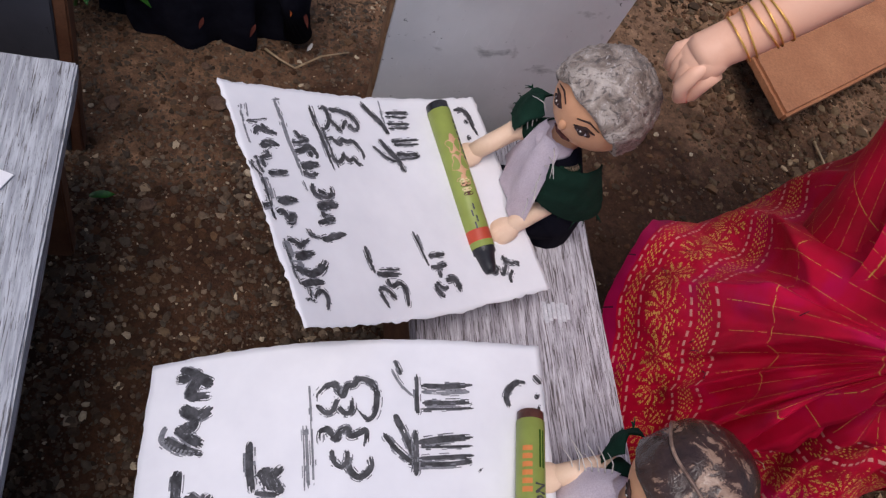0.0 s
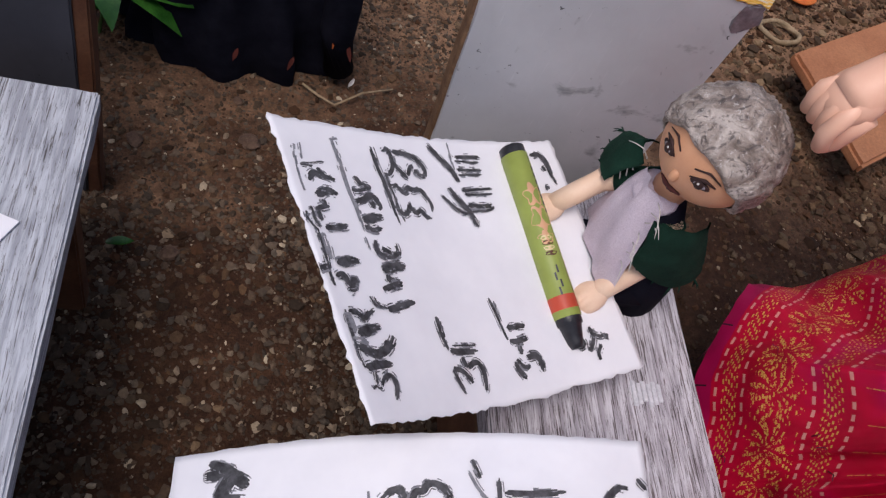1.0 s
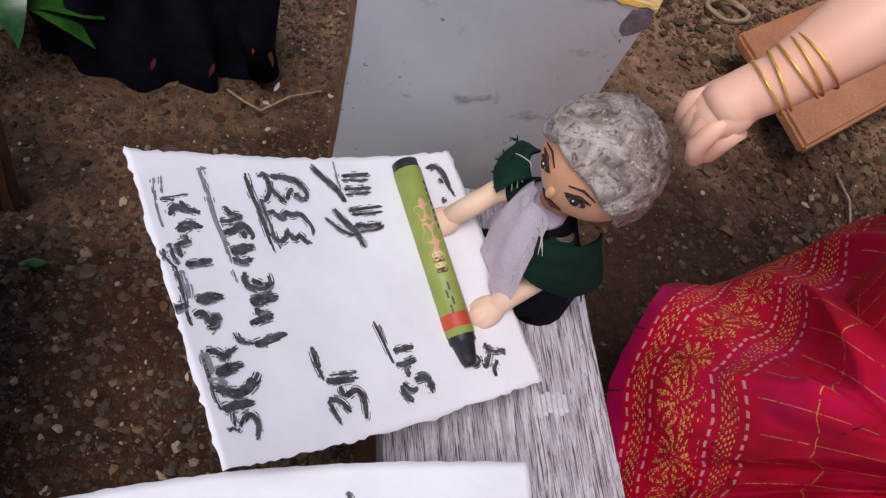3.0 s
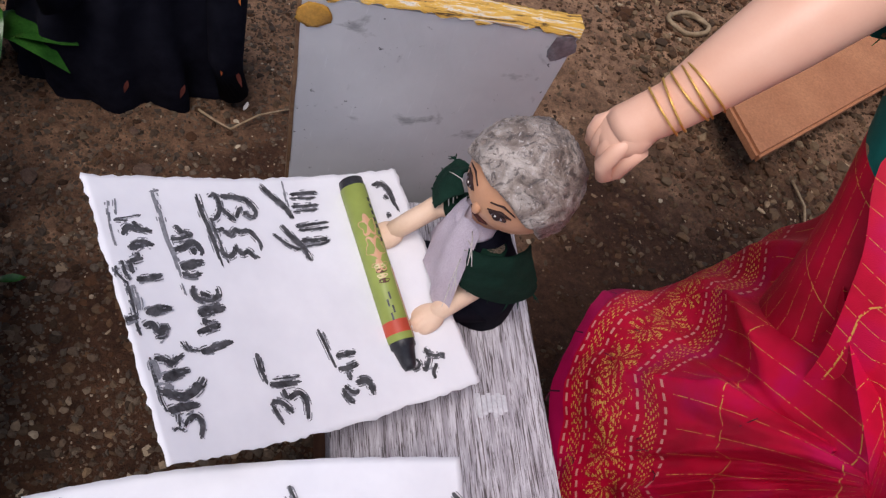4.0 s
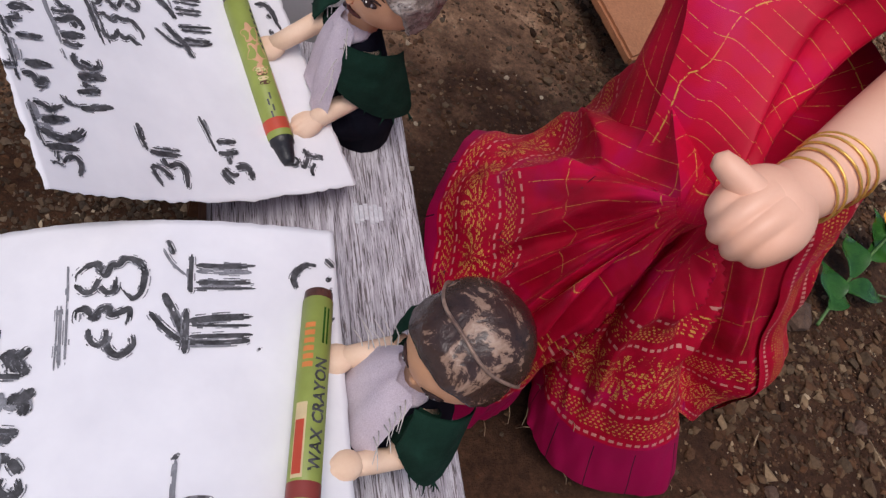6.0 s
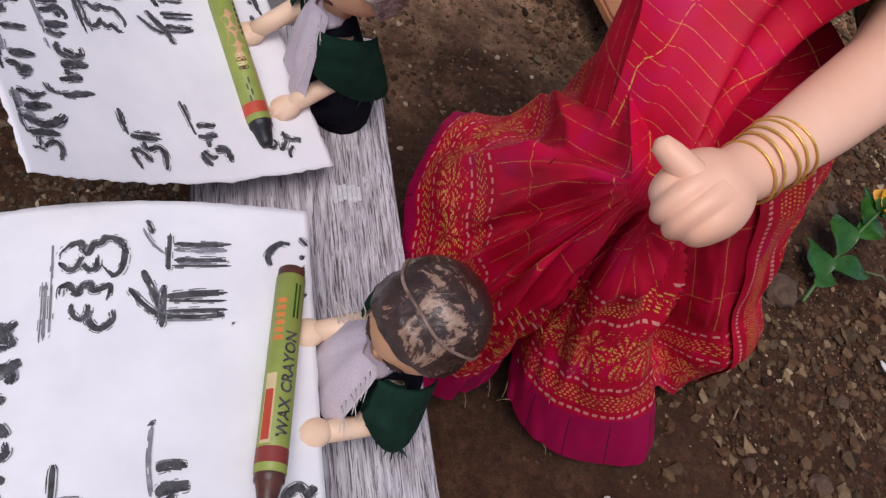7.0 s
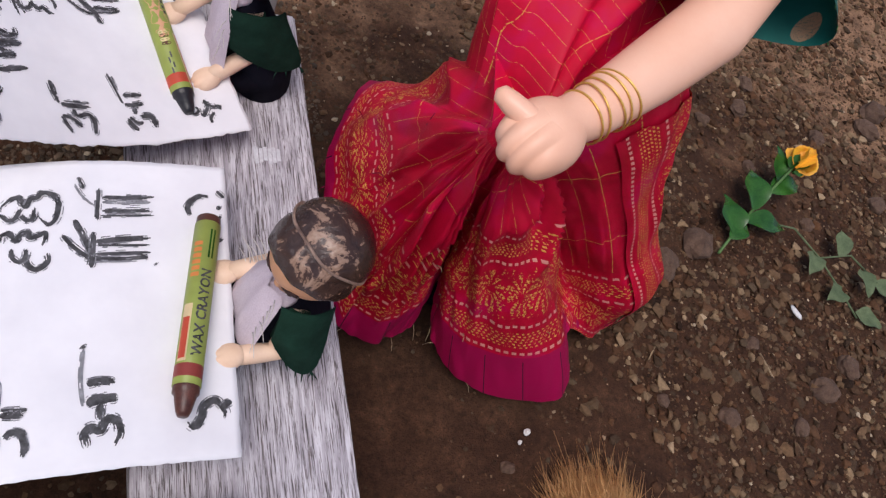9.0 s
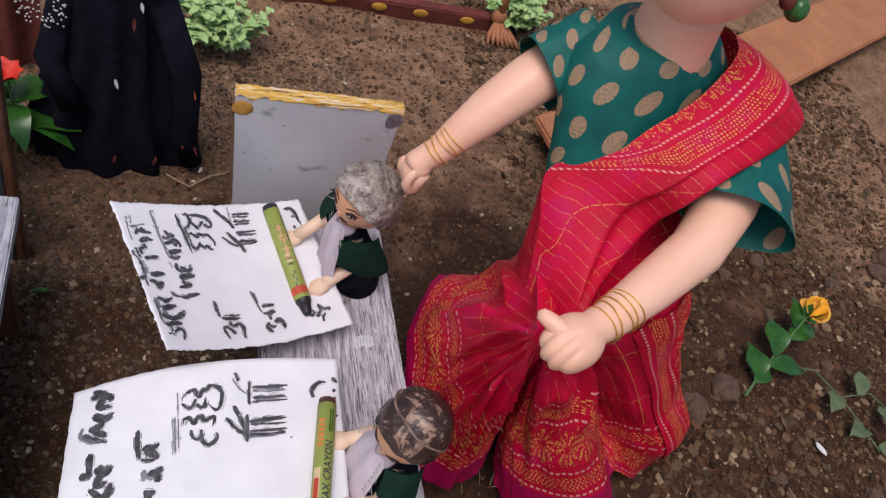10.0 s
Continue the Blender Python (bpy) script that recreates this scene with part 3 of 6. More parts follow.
board = thing("back_board", "upright grey board with a torn yellow upper edge behind a bench", "board", "back boards")
bm = slab(0.311, 0.434, 0.415, 0.424, -0.004, 0.249, 0.0008, 12, 0.0004, 2)
for v in bm.verts:
    v.co.x += 0.020 * (0.249 - v.co.z) / 0.249 * (0.434 - v.co.x) / 0.123
part("panel", bm, GREY_BOARD, board)
b = Builder()
torn_top(b, 0.3108, 0.4342, 0.415, 0.424, 0.2525, 1.0)
b.object("lacquered_edge", board, True, "torn yellow lacquer along the upper edge")
b = Builder()
b.ball((0.317, 0.4146, 0.2385), (0.0075, 0.0006, 0.0065), YELLOW_EDGE, (0, 0, 0), 18, 8, lambda d: 1 + 0.25 * noise.noise(d * 2.5))
b.object("lacquer_drip", board, True, "yellow lacquer drip")
b = Builder()
b.ball((0.4285, 0.4148, 0.241), (0.0065, 0.0005, 0.0075), SILVER_PATCH, (0, 12, 0), 7, 6, lambda d: 1 + 0.4 * noise.noise(d * 3.5))
b.object("bare_patch", board, False, "flaked silvery patch")
bm = slab(0.3095, 0.3113, 0.4152, 0.4238, -0.003, 0.248, 0.0004, 10, 0.0006, 3)
for v in bm.verts:
    v.co.x += 0.020 * (0.249 - v.co.z) / 0.249
part("side_edge", bm, RAW_EDGE, board, "raw brown side edge")

board = thing("back_board", "upright grey board, coloured dark for shade, with a raw brown side behind a bench", "board", "back boards")
part("panel", slab(0.02, 0.150, 0.447, 0.459, -0.004, 0.262, 0.0008, 12, 0.0004, 5), SHADED_BOARD, board)
part("side_edge", slab(0.1503, 0.1575, 0.4475, 0.462, -0.003, 0.262, 0.001, 10, 0.001, 7), BROWN_WOOD, board, "raw brown side edge")

# ---- pages ----
class Sheet:
    """A curled sheet of paper: u runs towards the pupil, v away along the bench, both 0 to 1."""

    def __init__(self, bl, br, tl, tr, bow, seed, rough):
        self.c, self.bow, self.seed, self.rough = [Vector(p) for p in (bl, br, tl, tr)], bow, seed, rough

    def at(self, u, v, lift=0.0):
        bl, br, tl, tr = self.c
        p = (bl * (1 - u) + br * u) * (1 - v) + (tl * (1 - u) + tr * u) * v
        return p + Vector((0, 0, lift + self.bow(u, v)))

    def mesh(self, name, label):
        n, m = 64, 52
        top, low = [], []
        for j in range(m + 1):
            for i in range(n + 1):
                u, v = i / n, j / m
                q = self.at(u, v)
                edge = min(u, 1 - u, v, 1 - v)
                if edge == 0:
                    out = Vector((u - 0.5 if u in (0, 1) else 0, v - 0.5 if v in (0, 1) else 0, 0))
                    j1 = noise.noise(Vector((u * 9, v * 9, self.seed))) + 0.9 * noise.noise(Vector((u * 34, v * 34, self.seed))) + 0.6 * noise.noise(Vector((u * 90, v * 90, self.seed)))
                    q = q + out * self.rough * j1
                q += Vector((0, 0, 0.0005 * noise.noise(Vector((u * 5, v * 5, self.seed + 7)))))
                top.append(q)
                low.append(q - Vector((0, 0, 0.0005)))
        w, half = n + 1, (n + 1) * (m + 1)
        faces = [(j * w + i, j * w + i + 1, (j + 1) * w + i + 1, (j + 1) * w + i) for j in range(m) for i in range(n)]
        faces += [tuple(half + k for k in reversed(f)) for f in faces]
        rim = [i for i in range(w)] + [j * w + n for j in range(1, m + 1)] + [m * w + i for i in range(n - 1, -1, -1)] + [j * w for j in range(m - 1, 0, -1)]
        faces += [(a, half + a, half + b, b) for a, b in zip(rim, rim[1:] + rim[:1])]
        b = Builder()
        b.add(top + low, faces, PAPER)
        return tagged(b.object(name), label, "paper sheet", "pages on the bench")


PAGE_A = Sheet((0.272, 0.241, 0.199), (0.403, 0.290, 0.152), (0.234, 0.350, 0.205), (0.368, 0.396, 0.165), lambda u, v: -0.012 * math.sin(math.pi * u) * (1 - 0.5 * v), 1.0, 0.0026)
PAGE_B = Sheet((0.212, 0.098, 0.140), (0.382, 0.104, 0.162), (0.218, 0.252, 0.124), (0.3825, 0.2505, 0.170), lambda u, v: 0.019 * math.sin(math.pi * u ** 0.9), 2.0, 0.0012)
page_a = PAGE_A.mesh("page", "torn-edged white sheet with thick black handwritten letters")
PAGE_C = Sheet((0.225, -0.07, 0.142), (0.378, -0.066, 0.147), (0.215, 0.084, 0.142), (0.384, 0.088, 0.150), lambda u, v: 0.012 * math.sin(math.pi * u), 3.0, 0.002)
PAGE_C.mesh("page", "plain white sheet lying over the bench edge")
page_b = PAGE_B.mesh("page", "bowed white sheet with thick black handwritten letters")


def crayon(name, end, tip, radius, wax, band, label, turn):
    """A paper-wrapped wax crayon from its flat end to its blunt tip."""
    end, tip = Vector(end), Vector(tip)
    axis = (tip - end)
    length = axis.length
    ob = thing(name, label, "crayon", "crayons")
    ob.matrix_world = Matrix.Translation(end) @ axis.to_track_quat("Z", "Y").to_matrix().to_4x4() @ pose(0, 0, 0, 0, 0, turn)

    def ring(z, r, n=36):
        return [Vector((r * math.cos(2 * math.pi * k / n), r * math.sin(2 * math.pi * k / n), z)) for k in range(n)]

    r = radius
    b = Builder()
    b.loft([ring(0.0, r * 0.80), ring(0.0006, r * 0.93), ring(0.005, r * 0.95)], wax, caps=(True, False))
    b.object("wax_end", ob)
    b = Builder()
    b.loft([ring(0.0045, r * 0.96), ring(0.0047, r), ring(length * 0.5, r), ring(length - 0.0135, r), ring(length - 0.0133, r * 0.96)], WRAP)
    b.object("wrapper", ob)
    b = Builder()
    b.loft([ring(length - 0.0225, r * 1.012), ring(length - 0.0165, r * 1.012)], band)
    b.object("band", ob)
    b = Builder()
    b.loft([ring(length - 0.0140, r * 0.94), ring(length - 0.0105, r * 0.94), ring(length - 0.0098, r * 0.80), ring(length - 0.0025, r * 0.54), ring(length - 0.0004, r * 0.38)], wax, caps=(False, True))
    b.object("tip", ob)
    return ob


def on_crayon(ob, radius, verts, faces, material, name, along, around, size_turn=1.0, label="", lift=1.012):
    """Bends a flat print round the crayon: x of the print runs along it towards the end, y around it."""
    b = Builder()
    places = []
    for p in verts:
        a = around + size_turn * p[1] / radius
        places.append((radius * lift * math.cos(a), radius * lift * math.sin(a), along - p[0]))
    b.add(places, faces, material)
    return b.object(name, ob, False, label)


def print_box(w, h, n=6):
    verts = [(w * i / n, h * j / 4, 0) for j in range(5) for i in range(n + 1)]
    faces = [(j * (n + 1) + i, j * (n + 1) + i + 1, (j + 1) * (n + 1) + i + 1, (j + 1) * (n + 1) + i) for j in range(4) for i in range(n)]
    return verts, faces


CR = 0.0061
crayon_a = crayon("crayon", (0.3435, 0.3815, 0.1720), (0.3688, 0.292, 0.1585), CR, BLACK_WAX, RED_BAND, "thick black wax crayon in an olive paper wrapper on a page", 0)
crayon_b = crayon("crayon", (0.373, 0.219, 0.172), (0.356, 0.119, 0.178), CR, BROWN_WAX, MAROON_BAND, "thick brown wax crayon in an olive paper wrapper on a page", 0)

# ---- dolls ----
def pupil(seat, head, face, hair, bun, fists_at, sleeve, label, seed, k_head=1.0, tousle=1.0, cover=0.64, face_paint=None):
    """A small seated clay doll: one mesh, its legs stretched out under the page."""
    b = Builder()
    face_paint = face_paint or FACE
    S, H, F = Vector(seat), Vector(head), Vector(face).normalized()
    neck = H + Vector((-0.006, 0.0, -0.027))
    chest = (S + neck) / 2 + Vector((-0.002, 0, 0.006))
    b.tube([S + Vector((0.002, 0, 0)), S + Vector((0, 0, 0.02)), chest, neck + Vector((0, 0, -0.005)), neck], [0.021, 0.021, 0.018, 0.012, 0.007], BLACK_CLOTH, 20, 0.9, up=(1, 0, 0))
    b.tube([neck + Vector((0, 0, -0.006)), neck + (H - neck) * 0.5], [0.0075, 0.008], face_paint, 14)
    b.ball(neck + Vector((-0.003, 0, -0.004)), (0.0095, 0.0115, 0.0050), LILAC, (0, -25, 0), 26, 14, lambda d: 1 + 0.10 * noise.noise(d * 3))
    # Cotton bib from the collar to the page.
    rows = []
    for k in range(9):
        t = k / 8
        c = neck.lerp(S + Vector((-0.023, -0.004, 0.026)), t) + Vector((-0.010 - 0.002 * math.sin(math.pi * t), 0, 0.002))
        half = 0.0115 + 0.0115 * t ** 0.7
        rows.append([c + Vector((0.006 * q * q + 0.0016 * math.sin(7 * q + 3 * t), half * q, -0.002 * q * q + 0.0007 * noise.noise(Vector((q * 3, t * 5, seed))))) for q in (-1, -0.75, -0.5, -0.25, 0, 0.25, 0.5, 0.75, 1)])
    b.loft(rows, LILAC, closed=False)
    # Arms, fists and short wide sleeves.
    for side, hand in ((1, Vector(fists_at[0])), (-1, Vector(fists_at[1]))):
        A, B, C, D = (Vector(p) for p in sleeve[0 if side > 0 else 1])
        face_out = (C - A).cross(D - B)
        face_out = face_out.normalized() if face_out.dot((A + B + C + D) / 4 - chest) > 0 else -face_out.normalized()
        shoulder = neck + Vector((0.005, 0.010 * side, -0.008))
        cuff = D.lerp(C, 0.22) - face_out * 0.0045
        mid = cuff.lerp(hand, 0.5)
        b.tube([shoulder, cuff, mid, hand], [0.0050, 0.0056, 0.0050, 0.0046], SKIN_PALE, 14)
        ahead = hand - mid
        aim = math.degrees(math.atan2(ahead.y, ahead.x))
        b.ball(hand + ahead.normalized() * 0.003, (0.0092, 0.0068, 0.0050), SKIN_PALE, (0, 12, aim), 40, 24, lambda d: 1 + 0.16 * max(0.0, d.x) * (abs(math.sin(d.y * 5.2)) - 0.6))
        # A square of cloth laid over the shoulder, its corner hanging free.
        m = 12
        over, under = [], []
        for i in range(m + 1):
            row, low = [], []
            for j in range(m + 1):
                u, v = i / m, j / m
                p = (A * (1 - u) + B * u) * (1 - v) + (D * (1 - u) + C * u) * v
                puff = 0.0105 * math.sin(math.pi * (0.14 + 0.78 * u)) * (1 - 0.70 * v ** 2) + 0.0012 * noise.noise(Vector((u * 4, v * 4, seed + side)))
                rag = 0.0012 * noise.noise(Vector((u * 13, v * 13, seed))) if v == 1 or u in (0, 1) else 0.0
                p = p + face_out * puff + (C - A).normalized() * rag + (A - D) * (0.20 * (2 * u - 1) ** 2 * v * v) + (D - C) * (0.10 * (2 * v - 1) ** 2 * max(0.0, 2 * u - 1) * v)
                row.append(p)
                low.append(p - face_out * 0.0011)
            over.append(row)
            under.append(low)
        b.loft(over, GREEN_FELT, closed=False)
        b.loft(under, GREEN_FELT, closed=False)
        for first, second in ((over[0], under[0]), (over[-1], under[-1]), ([r[-1] for r in over], [r[-1] for r in under])):
            b.loft([first, second], GREEN_FELT, closed=False)
        b.tube([shoulder, shoulder.lerp(cuff, 0.75)], [0.0062, 0.0064], GREEN_FELT, 14)
        for k in range(9):
            tip = over[m][m] if k < 4 else over[(k * 5) % (m + 1)][m]
            pull = (C - A).normalized() * (0.006 if k < 4 else 0.0025) + 0.004 * noise.noise_vector(tip * 300 + Vector((k, 0, 0)))
            b.tube([tip, tip + pull * 0.6, tip + pull + Vector((0, 0, -0.001))], [0.0005, 0.0003, 0.00015], GREEN_FELT, 5)
    # Legs along the bench top under the page.
    for side in (-1, 1):
        b.tube([S + Vector((0.0, 0.010 * side, 0.012)), S + Vector((-0.04, 0.012 * side, 0.012)), S + Vector((-0.062, 0.012 * side, 0.013))], [0.011, 0.0095, 0.008], BLACK_CLOTH, 14)
    # Loose threads along both edges of the bib.
    for k in range(14):
        side, t = (1 if k % 2 else -1), (k // 2) / 7
        c = neck.lerp(S + Vector((-0.021, -0.004, 0.026)), 0.75 * t) + Vector((-0.009, side * (0.011 + 0.008 * t), 0.003))
        d = noise.noise_vector(Vector((k * 2.3, seed, 1))) * 0.006 + Vector((-0.002, 0.008 * side, 0.001))
        b.tube([c, c + d * 0.5 + Vector((0, 0, 0.0025)), c + d + Vector((0, 0, 0.0015)), c + d * 1.4], [0.0003, 0.00028, 0.00022, 0.00012], THREAD, 5)
    # Head: vinyl face with a painted cap of hair.
    q = F.to_track_quat("X", "Z").to_euler()
    turn = tuple(math.degrees(a) for a in q)
    b.ball(H, (0.0245 * k_head, 0.0240 * k_head, 0.0255 * k_head), face_paint, turn, 36, 24, lambda d: 1 - 0.05 * max(0, -d.z) * max(0, d.x) + 0.03 * max(0, d.x) * (1 - abs(d.y)))
    m = Matrix.Translation(H) @ Euler(q).to_matrix().to_4x4()
    rings = []
    for a in range(45):
        lat = math.pi * (1 - cover * a / 44)
        ring = []
        for k in range(96):
            lon = 2 * math.pi * k / 96
            # The hair's own axis points backwards and up from the face.
            d = Vector((math.cos(lat), math.sin(lat) * math.cos(lon), math.sin(lat) * math.sin(lon)))
            d = Euler((0, radians(38), 0)).to_matrix() @ d
            o = Vector((seed, 0, 0))
            r = 1.055 + 0.05 * noise.noise(d * 3.5 + o) + tousle * (0.07 * (0.5 - abs(noise.noise(d * 6.5 + o))) + 0.035 * noise.noise(d * 17 + o) + 0.02 * noise.noise(d * 38 + o))
            d = (d + Vector((0, 0, 0.10 * noise.noise(Vector((lon * 2.2, seed, 4))) * (a / 44) ** 3))).normalized()
            if a == 44:
                r = 0.985
            ring.append(m @ Vector((d.x * 0.0255 * r * k_head, d.y * 0.0250 * r * k_head, d.z * 0.0262 * r * k_head)))
        rings.append(ring)
    b.loft(rings, hair, caps=(True, False))
    if bun:
        crown = (F * -0.55 + Vector((0.25, 0.10, 0.80))).normalized()
        back = H + crown * 0.0070
        tip = tuple(math.degrees(v) for v in crown.to_track_quat("Z", "Y").to_euler())
        b.ball(back, (0.0266 * k_head, 0.0260 * k_head, 0.0246 * k_head), hair, tip, 40, 16, lambda d: 1 + 0.02 * noise.noise(d * 6), (0.0, 0.47))
        e = Euler([radians(v) for v in tip]).to_matrix()
        rim = [back + e @ Vector((0.0266 * k_head * math.cos(q), 0.0260 * k_head * math.sin(q), 0.0022 + 0.0006 * math.sin(5 * q))) for q in (2 * math.pi * k / 40 for k in range(41))]
        b.tube(rim, [0.0007] * 41, WORN_RIM, 7, caps=(False, False))
    # Painted eyes, brows and mouth line.
    def on_face(y, z, r=1.0):
        return m @ (Vector((math.sqrt(max(0.0, 1 - y * y - z * z)), y, z)) * 0.0252 * k_head * r)

    for side in (-1, 1):
        out = on_face(0.40 * side, 0.02) - H
        facing = tuple(math.degrees(v) for v in out.to_track_quat("X", "Z").to_euler())
        b.ball(on_face(0.40 * side, 0.02, 0.985), (0.0008, 0.0042, 0.0022), LIP, facing, 18, 10, lambda d: 1 - 0.25 * d.z * d.z)
        b.ball(on_face(0.40 * side, 0.02, 0.992), (0.0009, 0.0030, 0.0014), EYE_WHITE, facing, 16, 10)
        b.ball(on_face(0.39 * side, 0.02, 1.006), (0.0009, 0.0020, 0.0021), LIP, facing, 16, 10)
        b.ball(on_face(0.37 * side, 0.055, 1.038), (0.0004, 0.0005, 0.0005), WHITE_BIT, facing, 8, 6)
        b.tube([on_face(0.60 * side, 0.10, 0.99), on_face(0.42 * side, 0.15, 1.01), on_face(0.20 * side, 0.04, 1.0)], [0.0003, 0.0008, 0.0003], LIP, 8)
        if bun:
            continue
        b.tube([on_face(0.18 * side, 0.20), on_face(0.40 * side, 0.29), on_face(0.62 * side, 0.20)], [0.0003, 0.0005, 0.0002], LIP, 6)
    b.ball(on_face(0.0, -0.22, 0.985), (0.0022, 0.0022, 0.0034), face_paint, turn, 14, 10)
    b.tube([on_face(-0.24, -0.56), on_face(-0.08, -0.58, 1.01), on_face(0.0, -0.60, 1.01), on_face(0.08, -0.58, 1.01), on_face(0.24, -0.56)], [0.0003, 0.0012, 0.0010, 0.0012, 0.0003], LIP_RED, 8)
    b.tube([on_face(-0.18, -0.64), on_face(0.0, -0.69, 1.0), on_face(0.18, -0.64)], [0.0003, 0.0013, 0.0003], LIP_RED, 8)
    ob = b.object("doll")
    return tagged(ob, label, "doll", "pupil dolls")


pupil((0.413, 0.345, 0.133), (0.401, 0.345, 0.232), (-0.86, -0.50, -0.06), SILVER_HAIR, False, ((0.363, 0.358, 0.166), (0.381, 0.319, 0.159)), (((0.389, 0.355, 0.203), (0.397, 0.366, 0.206), (0.389, 0.388, 0.188), (0.377, 0.361, 0.181)), ((0.384, 0.331, 0.204), (0.416, 0.337, 0.199), (0.438, 0.330, 0.154), (0.390, 0.324, 0.171))), "small silver-haired doll in dark green sleeves on a bench", 1.0, 0.92)
pupil((0.415, 0.180, 0.133), (0.412, 0.178, 0.213), (-0.86, -0.42, -0.40), HAIR_BROWN, True, ((0.381, 0.193, 0.166), (0.381, 0.151, 0.162)), (((0.406, 0.194, 0.189), (0.418, 0.200, 0.190), (0.418, 0.212, 0.177), (0.400, 0.196, 0.172)), ((0.399, 0.166, 0.190), (0.425, 0.165, 0.189), (0.423, 0.142, 0.143), (0.397, 0.152, 0.167))), "small brown-haired doll in dark green sleeves on a bench", 4.0, 0.84, 0.25, 0.58, FACE_LIGHT)


def closed_curve(points, count):
    """A smooth closed curve through points."""
    n, out = len(points), []
    for k in range(count):
        f = k / count * n
        i, t = int(f), f - int(f)
        p0, p1, p2, p3 = (Vector(points[(i + j) % n]) for j in (-1, 0, 1, 2))
        out.append(0.5 * (2 * p1 + (p2 - p0) * t + (2 * p0 - 5 * p1 + 4 * p2 - p3) * t * t + (3 * p1 - p0 - 3 * p2 + p3) * t ** 3))
    return out


def teacher():
    """A tall cloth doll in a crimson sari and teal blouse, one mesh, its far hand on the small doll's head."""
    b = Builder()
    # The skirt hangs from one gathered knot in the fist: hem, middle and upper outlines in the same order.
    hem = [(0.475, 0.214, 0.040), (0.510, 0.210, 0.030), (0.533, 0.219, 0.040), (0.545, 0.240, 0.060), (0.546, 0.202, 0.030), (0.586, 0.172, 0.012), (0.653, 0.163, 0.012), (0.656, 0.204, 0.040), (0.700, 0.212, 0.008), (0.728, 0.234, 0.008), (0.742, 0.268, 0.020), (0.730, 0.340, 0.020), (0.660, 0.395, 0.020), (0.570, 0.385, 0.030), (0.492, 0.352, 0.132), (0.463, 0.305, 0.112), (0.457, 0.257, 0.085)]
    mid = [(0.482, 0.221, 0.130), (0.494, 0.218, 0.150), (0.511, 0.224, 0.158), (0.536, 0.247, 0.128), (0.520, 0.218, 0.150), (0.530, 0.206, 0.165), (0.565, 0.211, 0.165), (0.606, 0.236, 0.118), (0.626, 0.225, 0.145), (0.650, 0.240, 0.150), (0.672, 0.283, 0.150), (0.668, 0.335, 0.160), (0.635, 0.370, 0.160), (0.560, 0.358, 0.180), (0.500, 0.296, 0.188), (0.478, 0.264, 0.190), (0.474, 0.243, 0.164)]
    knot = Vector((0.487, 0.209, 0.268))
    top = []
    for k in range(8):
        a = radians(200 + 26 * k)
        top.append(knot + Vector((0.007 * math.cos(a), 0.006 * math.sin(a), 0.002 * math.cos(a))))
    top += [(0.520, 0.214, 0.272), (0.578, 0.236, 0.288), (0.606, 0.268, 0.292), (0.602, 0.312, 0.292), (0.560, 0.332, 0.288), (0.512, 0.300, 0.270)]
    top += [knot + Vector((-0.004, 0.008, 0.001)), knot + Vector((-0.006, 0.005, 0.0)), knot + Vector((-0.0075, 0.001, -0.001))]
    n, steps, count = 560, 60, len(hem)
    low, half, high = closed_curve(hem, n), closed_curve(mid, n), closed_curve(top, n)
    run = [0.0]
    for k in range(n):
        run.append(run[-1] + (low[(k + 1) % n] - low[k]).length)
    base = [[low[k] * ((1 - t) * (1 - 2 * t)) + half[k] * (4 * t * (1 - t)) + high[k] * (t * (2 * t - 1)) for k in range(n)] for t in (a / steps for a in range(steps + 1))]
    heart = Vector((0.585, 0.285, 0.10))
    rings, uvs = [], []
    for a in range(steps + 1):
        t, ring = a / steps, []
        for k in range(n):
            f = k / n * count
            gathered = (1.0 if f < 8.0 or f > 13.6 else 0.45) * (1 - 0.85 * math.exp(-((f - 7.2) / 0.6) ** 2)) * (1 - 0.6 * math.exp(-((f - 3.0) / 0.4) ** 2))
            wide = 7 if a < steps - 4 else 16
            along = base[a][(k + wide) % n] - base[a][k - wide]
            rise = base[min(a + 2, steps)][k] - base[max(a - 2, 0)][k]
            out = along.cross(rise).normalized() if along.length * rise.length > 1e-10 else Vector((0, 0, 1))
            # Deep pleats that run out from the knot, softer towards the hem.
            drift = 1.25 * noise.noise(Vector((f * 0.62, t * 0.9, 2)))
            wave = math.sin(2 * math.pi * (f * 0.48 + drift))
            pleat = 0.50 - abs(wave) ** 0.9 + 0.16 * math.sin(2 * math.pi * (f * 1.5 + 1.5 * drift))
            body = math.sin(math.pi * min(1.0, 0.06 + 0.94 * t)) ** 0.8
            amount = 0.0190 * gathered * body * min(1.0, 0.04 + 2.1 * max(0.0, t - 0.08) ** 1.5) * (0.8 + 0.7 * noise.noise(Vector((f * 0.7, 5, 0))))
            swell = 0.010 * math.exp(-((f - 5.5) / 0.8) ** 2) + 0.014 * math.exp(-((f - 9.0) / 0.9) ** 2) + 0.012 * math.exp(-((f - 1.0) / 0.7) ** 2) + 0.012 * math.exp(-((f - 14.8) / 0.6) ** 2)
            swell += 0.024 * math.exp(-((f - 8.9) / 0.95) ** 2) * math.exp(-((t - 0.20) / 0.17) ** 2)
            rumple = 0.0035 * noise.noise(Vector((f * 2.1, t * 5, 9))) + 0.0016 * noise.noise(Vector((f * 5.5, t * 11, 4)))
            flutter = 0.0012 * (1 - t) ** 4 * noise.noise(Vector((f * 3.5, 0, 6)))
